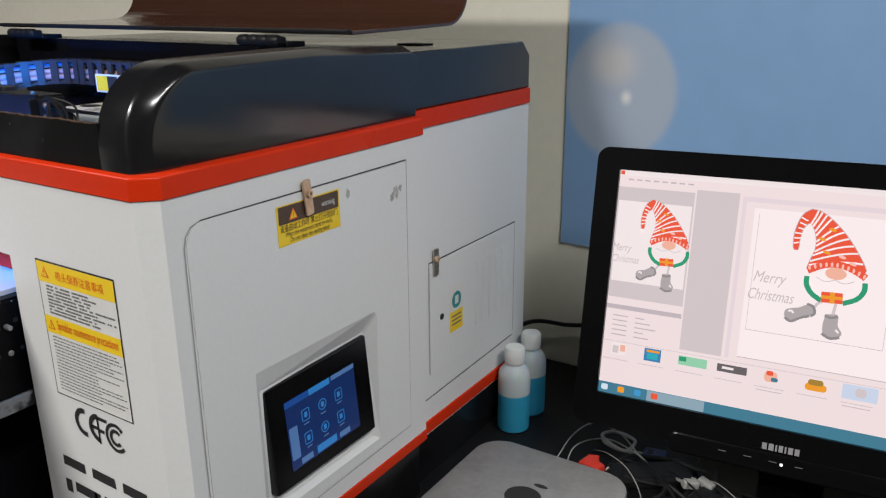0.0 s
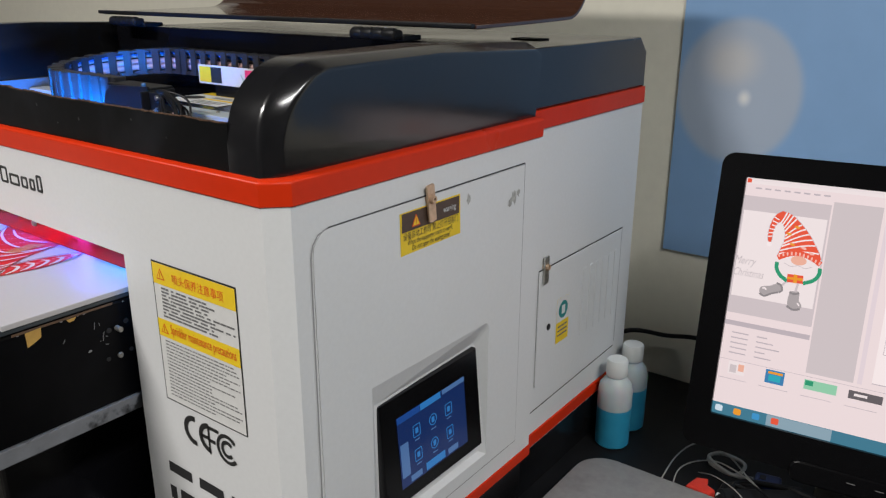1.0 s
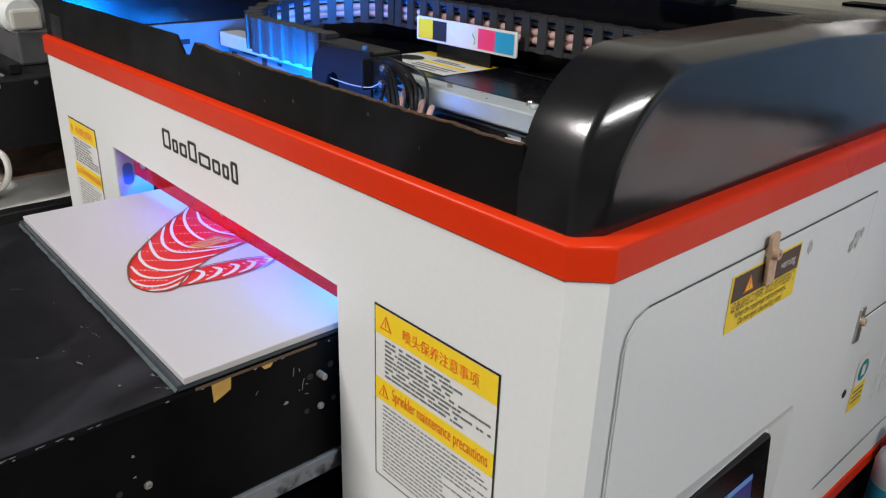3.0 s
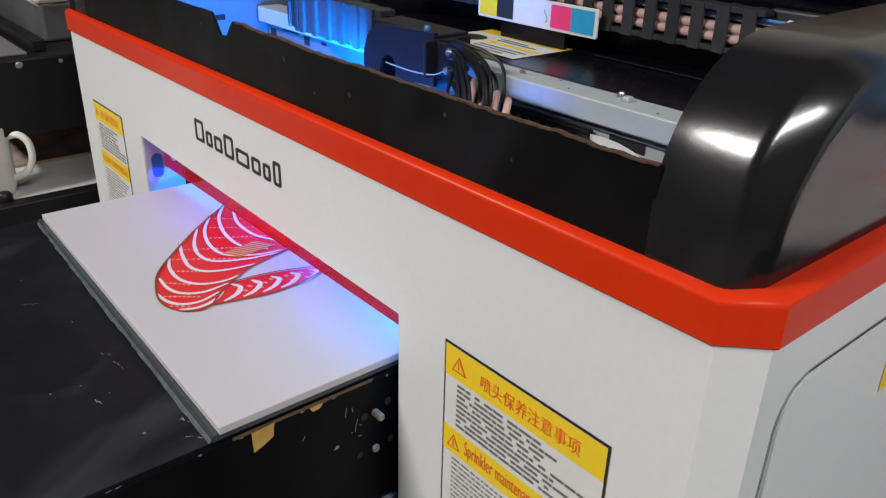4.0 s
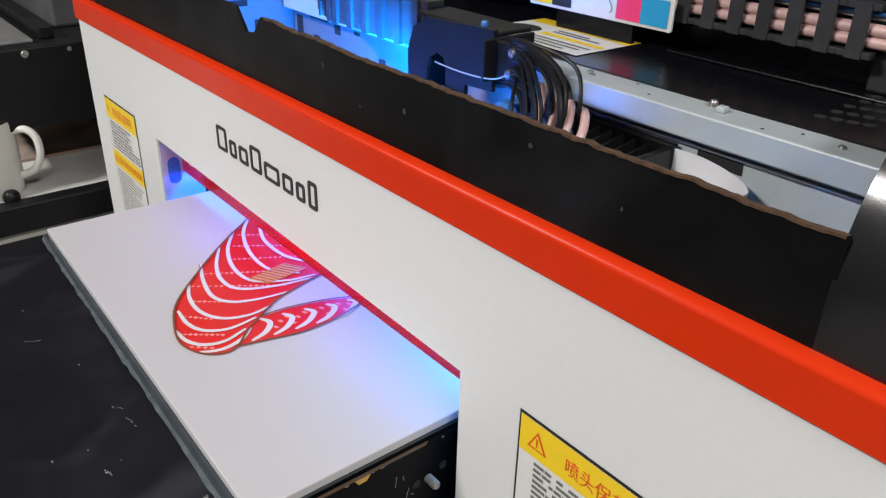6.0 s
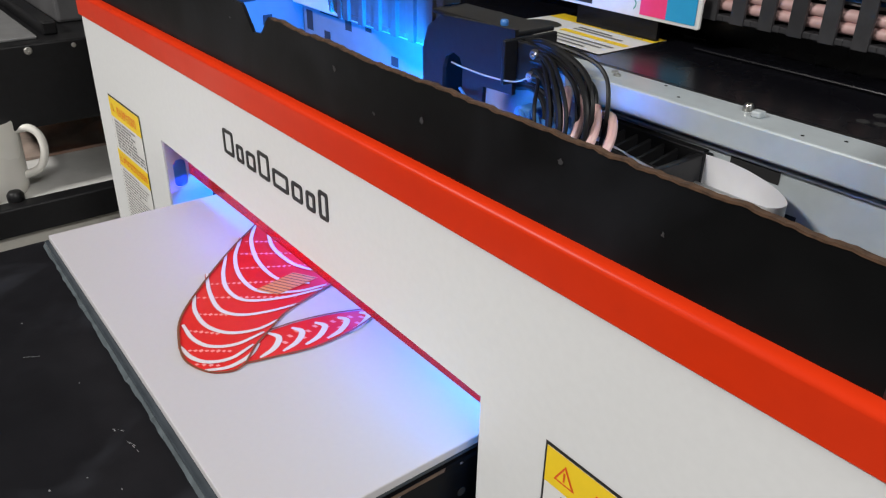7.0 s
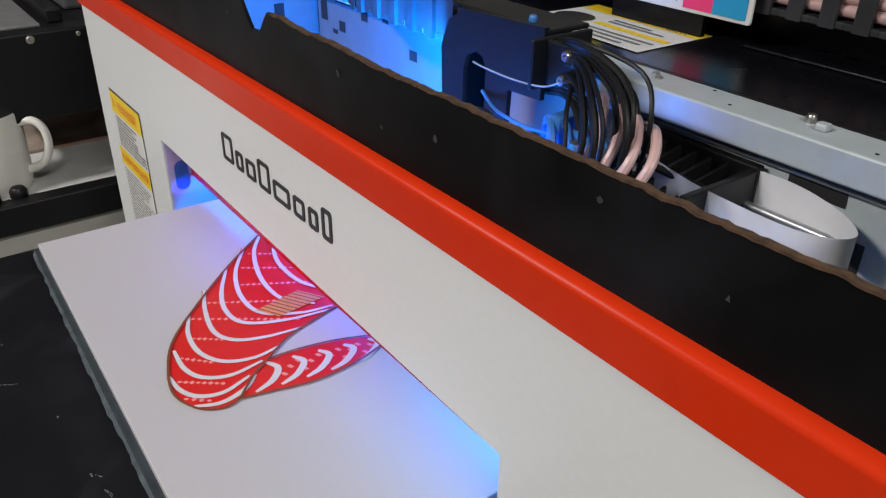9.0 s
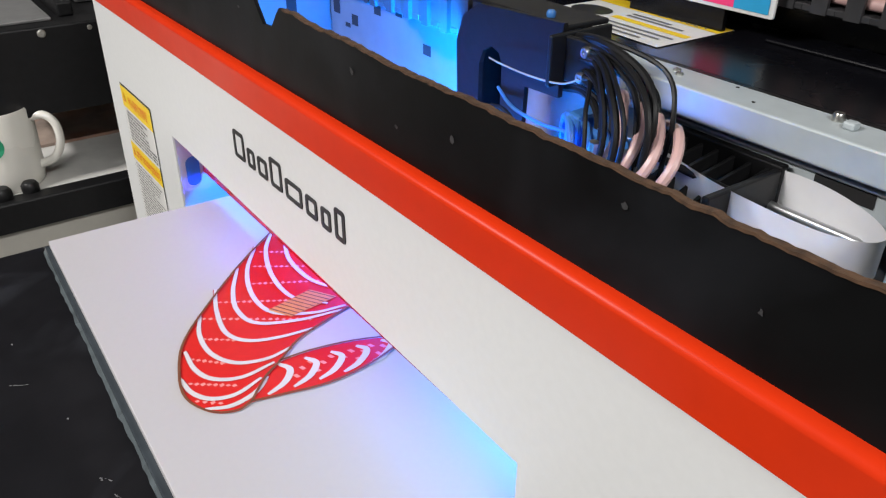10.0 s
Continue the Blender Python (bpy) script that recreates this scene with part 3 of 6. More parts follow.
CY = glow("display_cyan", (0.05, 0.32, 0.85), 0.9)
PALE = glow("display_pale", (0.13, 0.28, 0.62), 0.9)
DX, DZ, K = 0.001, -0.002, 0.88


def cell(u0, u1, v0, v1, mat, name, w, r=0.0):
    return on_screen(DX + u0 * K, DX + u1 * K, DZ + v0 * K, DZ + v1 * K, mat, name, w, r)


cell(-0.066, 0.060, -0.0455, 0.042, glow("display_navy", (0.014, 0.040, 0.17), 1.0), "display", 0.0066)
cell(-0.066, -0.026, 0.034, 0.042, glow("display_blue", (0.02, 0.10, 0.42), 1.0), "tab", 0.0068)
cell(-0.025, 0.013, 0.034, 0.042, CY, "tab", 0.0068)
cell(0.016, 0.060, 0.036, 0.042, PALE, "tab", 0.0068)
cell(-0.064, -0.050, -0.033, 0.008, PALE, "side_button", 0.0068, 0.001)
cell(-0.022, 0.014, -0.0435, -0.034, CY, "tab", 0.0068)
cell(-0.050, -0.030, -0.0435, -0.036, PALE, "tab", 0.0068)
cell(0.020, 0.040, -0.0435, -0.036, PALE, "tab", 0.0068)
for i, u in enumerate((-0.034, -0.004, 0.026)):
    for v in (-0.016, 0.014):
        outer, inner = rounded(u - 0.0065, u + 0.0065, v - 0.0075, v + 0.0075, 0.002), rounded(u - 0.0057, u + 0.0057, v - 0.0067, v + 0.0067, 0.0015)
        if i == 1:
            outer = [(u + 0.0070 * math.cos(a), v + 0.0070 * math.sin(a)) for a in [2 * math.pi * k / 24 for k in range(24)]]
            inner = [(u + (p[0] - u) * 0.86, v + (p[1] - v) * 0.86) for p in outer]
        ob = part("icon", ring([(DX + p * K, DZ + q * K) for p, q in outer], [(DX + p * K, DZ + q * K) for p, q in inner], "x", 0.0067, 0.0070), CY, screen)
        ob.data.transform(lean)
        cell(u - 0.0026, u + 0.0026, v - 0.0034, v + 0.0034, CY, "icon", 0.0069, 0.001)
        cell(u - 0.0045, u + 0.0045, v - 0.0120, v - 0.0105, PALE, "icon_caption", 0.0069)


def latch(y, z, x, h, mat, tilt):
    ob = part("latch", prism(rounded(-0.0055, 0.0055, -h * 0.62, h * 0.38, 0.002, 3), "x", 0.002, 0.0045, 0.0006), mat, printer, "small metal turn latch")
    ob.data.transform(pose(x, y, z, tilt, 0, 0))
    bolt((x, y, z), 0.0045, 0.008, "x", ob, COPPER)
    return ob


latch(0.181, 0.272, 0.001, 0.036, COPPER, 6)
latch(0.430, 0.132, -0.014, 0.036, SCREW, 0)

# rear hatch
hatch = part("rear_hatch", prism(rounded(0.418, 0.650, -0.030, 0.127, 0.004), "x", -0.014, -0.0128, 0.0005), WHITE, printer, "white service hatch")
groove([(0.4165, -0.028), (0.4165, 0.128)], "x", -0.0133, hatch, 0.0006, mat=SOFTSEAM)
groove([(0.4165, 0.1285), (0.652, 0.1285)], "x", -0.0133, hatch, 0.0009)
groove([(0.652, 0.1285), (0.652, -0.050)], "x", -0.0133, hatch, 0.0006, mat=SOFTSEAM)
groove([(0.400, -0.062), (0.650, -0.056)], "x", -0.0133, hatch, 0.0009)
for i in range(6):
    y = 0.535 + i * 0.019
    part("hatch_rib", prism(rounded(y, y + 0.010, 0.0, 0.100, 0.004), "x", -0.0128, -0.0119, 0.0004), WHITE, hatch)
part("lock_hole", lathe([(0.0045, 0), (0.0045, 0.0006)], (-0.0128, 0.446, 0.046), 16, axis="x"), SEAM, hatch)
st = part("small_sticker", sheet(rect(0.466, 0.499, 0.014, 0.076), "x", -0.0124), YELLOW, hatch, "teal and yellow safety sticker")
part("sticker_top", sheet(rect(0.466, 0.499, 0.043, 0.076), "x", -0.0122), LABELW, st)
pts = [(0.4825 + 0.012 * math.cos(a), 0.059 + 0.012 * math.sin(a)) for a in [2 * math.pi * k / 20 for k in range(20)]]
part("safety_disc", sheet(pts, "x", -0.0120), TEAL, st)
part("safety_mark", sheet(rect(0.478, 0.487, 0.053, 0.065), "x", -0.0118), LABELW, st)
for k in range(3):
    part("text_bar", sheet(rect(0.470, 0.495, 0.035 - k * 0.006, 0.0375 - k * 0.006), "x", -0.0122), GREYINK, st)

# smears of old glue on the door
random.seed(9)
GLUE = material("old_glue", (0.50, 0.50, 0.47), 0.7, 0, 0.4, 300, 0.3)
for y, z, s in ((0.329, 0.243, 1.0), (0.322, 0.238, 0.7), (0.338, 0.246, 0.6), (0.245, 0.258, 0.6)):
    pts = [(y + s * 0.008 * math.cos(a) * random.uniform(0.4, 1), z + s * 0.011 * math.sin(a) * random.uniform(0.4, 1)) for a in [2 * math.pi * k / 11 for k in range(11)]]
    part("glue_smear", sheet(pts, "x", 0.0016), GLUE, door)


# ---- stickers ----
def triangle_sign(u, v, s, put, mat_in, mat_line, parent):
    tri = [(u - s, v - s * 0.8), (u + s, v - s * 0.8), (u, v + s)]
    inn = [(u + (a - u) * 0.72, v - s * 0.13 + (b - v + s * 0.13) * 0.72) for a, b in tri]
    part("warning_triangle", put(tri, 1), mat_line, parent)
    part("warning_triangle", put(inn, 2), mat_in, parent)
    part("warning_mark", put(rect(u - s * 0.08, u + s * 0.08, v - s * 0.45, v + s * 0.4), 3), mat_line, parent)


def notice(x0, x1, z0, z1):
    """The printhead care notice: black border, two yellow strips, lines of small print."""
    w, h = x1 - x0, z1 - z0
    ob = part("notice_sticker", sheet(rect(x0, x1, z0, z1), "y", -0.0004), INK, printer, "black-edged yellow and white maintenance notice")

    def put(pts, k):
        return sheet(pts, "y", -0.0006 - 0.0002 * k)

    def box2(a, b, c, d, mat, name, k=0):
        return part(name, put(rect(x0 + a * w, x0 + b * w, z0 + c * h, z0 + d * h), k), mat, ob)

    box2(0.012, 0.988, 0.010, 0.988, LABELW, "paper")
    box2(0.012, 0.988, 0.845, 0.988, YELLOW, "yellow_strip", 1)
    box2(0.012, 0.988, 0.475, 0.600, YELLOW, "yellow_strip", 1)
    triangle_sign(x0 + 0.11 * w, z0 + 0.915 * h, 0.052 * w, lambda p, k: put(p, k + 1), YELLOW, REDINK, ob)
    triangle_sign(x0 + 0.09 * w, z0 + 0.535 * h, 0.048 * w, lambda p, k: put(p, k + 1), YELLOW, REDINK, ob)
    part("lettering", words("喷头保养注意事项", 0.010, on_front(x0 + 0.26 * w, z0 + 0.885 * h, -0.0011), width=0.60 * w), REDINK, ob)
    part("lettering", words("Sprinkler maintenance precautions", 0.0135, on_front(x0 + 0.17 * w, z0 + 0.515 * h, -0.0011), width=0.78 * w), REDINK, ob)
    random.seed(int(abs(x0) * 1000))
    bm = bmesh.new()
    for k in range(9):
        v, u = 0.815 - 0.024 * k, 0.10
        end = random.choice((0.62, 0.95, 0.72, 0.66))
        while u < end:
            l = random.uniform(0.02, 0.09)
            sheet(rect(x0 + u * w, x0 + min(u + l, 0.96) * w, z0 + v * h, z0 + (v + 0.013) * h), "y", -0.0009, bm)
            u += l + random.choice((0.006, 0.006, 0.03))
    for k in range(17):
        v, u = 0.445 - 0.0245 * k, 0.08
        end = random.choice((0.6, 0.9, 0.8, 0.95))
        while u < end:
            l = random.uniform(0.012, 0.06)
            sheet(rect(x0 + u * w, x0 + min(u + l, 0.96) * w, z0 + v * h, z0 + (v + 0.009) * h), "y", -0.0009, bm)
            u += l + 0.010
    tagged(part("small_print", bm, GREYINK, ob), kind="stuff")


notice(-0.168, -0.053, 0.090, 0.2275)
notice(-0.736, -0.655, 0.105, 0.236)

warn = part("warning_sticker", sheet([(0.1405, 0.226), (0.2315, 0.2265), (0.2305, 0.2665), (0.1395, 0.266)], "x", 0.0016), YELLOW, printer, "yellow and brown door warning sticker")
part("brown_strip", sheet(rect(0.142, 0.229, 0.2475, 0.2650), "x", 0.0018), BROWN, warn)
triangle_sign(0.162, 0.2555, 0.0065, lambda p, k: sheet(p, "x", 0.0018 + 0.0002 * k), YELLOW, REDINK, warn)
part("lettering", words("warning", 0.0085, on_side(0.203, 0.2535, 0.0021), width=0.020), LABELW, warn)
part("lettering", words("设备启动工作时 禁止打开密封门", 0.008, on_side(0.1435, 0.2405, 0.0021), width=0.083), INK, warn)
part("lettering", words("When the equipment starts to work,", 0.007, on_side(0.150, 0.2345, 0.0021), width=0.068, shear=0.15), INK, warn)
part("lettering", words("Do not open the sealing plate!", 0.007, on_side(0.156, 0.2285, 0.0021), width=0.058, shear=0.15), INK, warn)


# maker's mark: eight plain stroke shapes
mark = part("maker_mark", sheet(rect(-0.4783, -0.4765, 0.2625, 0.2740), "y", -0.0005), INK, printer, "black maker's mark on front")


def strokes(name, parent, segs, half, mat, w=-0.0006):
    for s in segs:
        part(name, strip([(a, w, c) for a, c in s], half, (0, -1, 0)), mat, parent)


x = -0.4785
for wd, hi in ((0.015, 0.0175), (0.010, 0.012), (0.0125, 0.012), (0.0145, 0.0175), (0.0195, 0.012), (0.0125, 0.012), (0.010, 0.012), (0.010, 0.0175)):
    part("mark_block", ring(rounded(x, x + wd, 0.2595, 0.2595 + hi, 0.002, 3), rounded(x + 0.0024, x + wd - 0.0024, 0.2619, 0.2571 + hi, 0.001, 3), "y", -0.0007, -0.0001), INK, mark)
    x += wd + 0.0045

# approval mark: four plain arcs and bars
appr = part("approval_mark", sheet(rect(-0.110, -0.1075, 0.0525, 0.080), "y", -0.0006), INK, printer, "black approval mark")


def arc(cx, cz, r, a0, a1, n=14):
    return [(cx + r * math.cos(radians(a0 + (a1 - a0) * i / n)), cz + r * math.sin(radians(a0 + (a1 - a0) * i / n))) for i in range(n + 1)]


strokes("mark_stroke", appr, [arc(-0.130, 0.0685, 0.0125, 80, 280), arc(-0.108, 0.0685, 0.0125, 90, 270)], 0.0027, INK)
strokes("mark_stroke", appr, [[(-0.120, 0.0685), (-0.109, 0.0685)], [(-0.109, 0.0800), (-0.094, 0.0800)], [(-0.109, 0.067), (-0.100, 0.067)],
                              arc(-0.083, 0.0665, 0.0135, 40, 320), arc(-0.083, 0.0665, 0.0072, 40, 320)], 0.0019, INK)

# cooling slots
for row in range(4):
    for col in range(4):
        x = -0.178 + 0.047 * col + (0.004 if row % 2 else 0.0)
        z = 0.007 - 0.027 * row
        pts = [(x, z + 0.0005), (x + 0.036, z), (x + 0.0355, z + 0.0112), (x + 0.0005, z + 0.0117)]
        if row % 2:
            part("cooling_slot", sheet(rect(x - 0.006, x + 0.004, z - 0.004, z + 0.011), "y", -0.0004), SEAM, front)
            pts = [(a + 0.010, c) for a, c in pts]
        part("cooling_slot", sheet(pts, "y", -0.0004), SEAM, front)

# red window behind the opening, with its screws, and the jamb plate
window = part("red_window", box(OPL + 0.002, OPR - 0.001, 0.0185, 0.0210, 0.1965, 0.234), REDACRYL, printer, "clear red acrylic splash guard")
for x in (-0.58, -0.41, -0.235):
    bolt((x, 0.0185, 0.2125), 0.0035, 0.003, "-y", window, SCREW)
JAMB = material("pale_jamb_metal", (0.55, 0.54, 0.60), 0.4, 0.1, 0.05, 80, 0.03)
slot, outer = rounded(0.0055, 0.0165, 0.186, 0.2105, 0.0054, 5), rounded(0.0006, 0.036, 0.130, 0.2310, 0.001, 5)
part("jamb_plate", ring(outer, slot, "x", OPL + 0.0006, OPL + 0.0022), JAMB, printer, "pale metal jamb with oval slot")
# Blue film behind the oval slot, painting in the blue light inside.
part("slot_blue_film", sheet(rect(0.004, 0.018, 0.184, 0.212), "x", OPL + 0.0004), BLUETONE, printer)
part("jamb_back", box(OPL - 0.010, OPL - 0.006, 0.013, 0.30, -0.10, 0.232), INNER, printer)
part("inner_wall", box(OPR + 0.002, OPR + 0.006, 0.013, 0.33, -0.10, 0.225), INNER, printer)
part("inner_rear", box(OPL - 0.01, OPR + 0.006, 0.334, 0.340, -0.10, 0.20), INNER, printer)

DULL = material("dull_worn_screw", (0.30, 0.285, 0.26), 0.6, 0.2, 0.3, 300, 0.1)
# ---- print bed, reaching out of the opening ----
BEDZ = 0.1768
bed = part("print_bed", box(-0.592, -0.2225, -0.62, 0.30, 0.076, BEDZ - 0.0006, 0.0025), BEDBLACK, printer, "scuffed black sliding print bed")
# Paler patchy tone puts the bed top's sheen into its colour.
part("bed_top", box(-0.590, -0.2250, -0.618, 0.30, BEDZ - 0.0012, BEDZ, 0.0004), BEDTOP, bed, "scuffed black top sheet with painted sheen")
part("bed_rail", box(-0.594, -0.2205, -0.62, 0.30, 0.060, 0.0758, 0.001), SCUFFALU, bed, "paint-worn aluminium rail")
part("bed_carrier", box(-0.50, -0.31, -0.10, 0.32, -0.103, 0.060, 0.004), INNER, printer)
for y, z in ((-0.010, 0.122), (-0.142, 0.119), (-0.178, 0.124)):
    bolt((-0.2225, y, z), 0.0028, 0.002, "x", bed, DULL)
for y, z in ((0.002, 0.124), (-0.022, 0.122), (-0.160, 0.121)):
    part("screw_hole", lathe([(0.0022, 0), (0.0022, 0.0004)], (-0.2224, y, z), 12, axis="x"), SEAM, bed)
random.seed(21)
CHIP = material("bare_chip", (0.22, 0.22, 0.23), 0.6, 0, 0.3, 200, 0.2)
for k in range(13):
    y, z, s = random.uniform(-0.30, 0.0), random.choice((random.uniform(0.085, 0.165), 0.174)), random.uniform(0.0006, 0.0018)
    pts = [(y + s * 1.6 * math.cos(a) * random.uniform(0.3, 1), z + s * math.sin(a) * random.uniform(0.3, 1)) for a in [2 * math.pi * i / 7 for i in range(7)]]
    part("paint_chip", sheet(pts, "x", -0.2220), CHIP, bed)
for k in range(16):
    x, y, s = random.uniform(-0.56, -0.235), random.uniform(-0.36, -0.125), random.uniform(0.0004, 0.0013)
    pts = [(x + s * 1.8 * math.cos(a) * random.uniform(0.3, 1), y + s * math.sin(a) * random.uniform(0.3, 1)) for a in [2 * math.pi * i / 7 for i in range(7)]]
    part("paint_chip", sheet(pts, "z", BEDZ + 0.0004), CHIP, bed)
for k in range(18):
    y, w = random.uniform(-0.34, -0.10), random.uniform(0.0012, 0.0045)
    pts = [(y, 0.1764), (y + w * 0.4, 0.1757 - random.uniform(0, 0.0008)), (y + w, 0.1760), (y + w * 1.3, 0.1766)]
    part("worn_edge", sheet(pts, "x", -0.2219), CHIP, bed)
SCUFF = material("pale_scuff", (0.04, 0.04, 0.042), 0.6, 0, 0.4, 300, 0.2)
for x, z, sx, sz in ((-0.335, 0.348, 0.003, 0.0022), (-0.262, 0.341, 0.0022, 0.003), (-0.300, 0.334, 0.0016, 0.0012), (-0.178, 0.349, 0.0018, 0.0014), (-0.455, 0.352, 0.002, 0.0012), (-0.130, 0.339, 0.0012, 0.0016)):
    pts = [(x + sx * math.cos(a) * random.uniform(0.3, 1), z + sz * math.sin(a) * random.uniform(0.3, 1)) for a in [2 * math.pi * i / 9 for i in range(9)]]
    part("scuff_mark", sheet(pts, "y", 0.0030), SCUFF, printer)
part("tape", prism([(-0.093, 0.174), (-0.079, 0.175), (-0.080, 0.166), (-0.086, 0.163), (-0.0925, 0.1605)], "x", -0.2222, -0.2216), TAPE, bed, "scrap of tan tape")
part("tape", prism([(-0.104, 0.1742), (-0.060, 0.1744), (-0.012, 0.1743), (-0.011, 0.1764), (-0.104, 0.1764)], "x", -0.2222, -0.2218), material("brown_tape", (0.13, 0.075, 0.045), 0.35, 0, 0.4, 90, 0.2), bed, "torn brown tape along the edge")
part("tape", prism([(-0.056, 0.1738), (-0.047, 0.1740), (-0.049, 0.1712), (-0.054, 0.1708)], "x", -0.2222, -0.2218), TAPE, bed)
for k, mm in enumerate((((-31, 163), (-31.5, 159), (-32, 156)), ((-27, 161), (-26.5, 158)), ((-23, 151), (-24.5, 147), (-25, 142)), ((-22, 146), (-20, 145)), ((-28, 142.5), (-27, 143)), ((-23, 138), (-20, 137)), ((-62, 153), (-60, 156)))):
    part("scratch_mark", strip([(-0.2219, a / 1000, c / 1000) for a, c in mm], 0.0003, (1, 0, 0)), CHIP, bed)
part("bed_peg", lathe([(0.0026, 0), (0.0026, 0.007), (0.0020, 0.008)], (-0.2225, -0.010, 0.150), 12, axis="x"), DULL, bed, "worn steel peg", smooth=True)
part("screw_hole", lathe([(0.0026, 0), (0.0026, 0.0004)], (-0.2224, -0.018, 0.150), 12, axis="x"), SEAM, bed)
part("screw_hole", lathe([(0.0026, 0), (0.0026, 0.0004)], (-0.2224, 0.000, 0.154), 12, axis="x"), SEAM, bed)
for x, y, s, turn in ((-0.250, -0.118, 0.006, 0.3), (-0.236, -0.122, 0.005, 0.9), (-0.33, -0.128, 0.005, 0.2), (-0.345, -0.130, 0.004, 0.6), (-0.300, -0.150, 0.004, 0.1), (-0.44, -0.150, 0.003, 1.2), (-0.28, -0.21, 0.006, 0.4)):
    for k in range(5):
        u = random.uniform(-1, 1) * s
        x1, y1 = x + u * math.cos(turn) + random.uniform(-0.001, 0.001), y + u * math.sin(turn) + random.uniform(-0.001, 0.001)
        d = random.uniform(0.0008, 0.0030)
        part("scratch_mark", strip([(x1, y1, BEDZ + 0.0004), (x1 + d * math.cos(turn), y1 + d * math.sin(turn), BEDZ + 0.0004)], random.uniform(0.0001, 0.0004), (0, 0, 1)), CHIP, bed)
plank = tagged(part("wooden_plank", box(-0.60, -0.445, 0.018, 0.075, -0.1029, -0.086, 0.002), WOOD), "brown wooden plank lying under print bed", "plank")


# ---- the board being printed, on its glass plate ----
def glass_plate():
    ob = thing("glass_plate", "grey glass plate with torn tape on bed", "plate", (-0.40, 0.05, BEDZ))
    random.seed(3)
    pts = [(-0.580, 0.27), (-0.580, -0.1055), (-0.2235, -0.1150), (-0.2240, 0.27)]
    part("plate", prism(pts, "z", BEDZ + 0.0002, 0.1815, 0.0006), GLASSEDGE, ob)
    b = bmesh.new()
    edge = []
    n = 60

    def front(u):
        return -0.1055 - 0.0095 * (u + 0.580) / 0.3565

    for i in range(n + 1):
        x = -0.580 + 0.3565 * i / n
        edge.append((x, front(x) - 0.0010 - 0.0025 * max(0, noise.noise(Vector((x * 45, 1, 0)))) - 0.001 * random.random()))
    for p, q in zip(edge, edge[1:]):
        b.faces.new([b.verts.new(v) for v in ((p[0], p[1], BEDZ + 0.0006), (q[0], q[1], BEDZ + 0.0006), (q[0], front(q[0]) + 0.0002, 0.1795), (p[0], front(p[0]) + 0.0002, 0.1795))])
    part("torn_tape", b, material("clear_grey_tape", (0.10, 0.12, 0.13), 0.2, 0, 0.4, 90, 0.2), ob, "torn grey tape edge")


glass_plate()
BZ = 0.1868


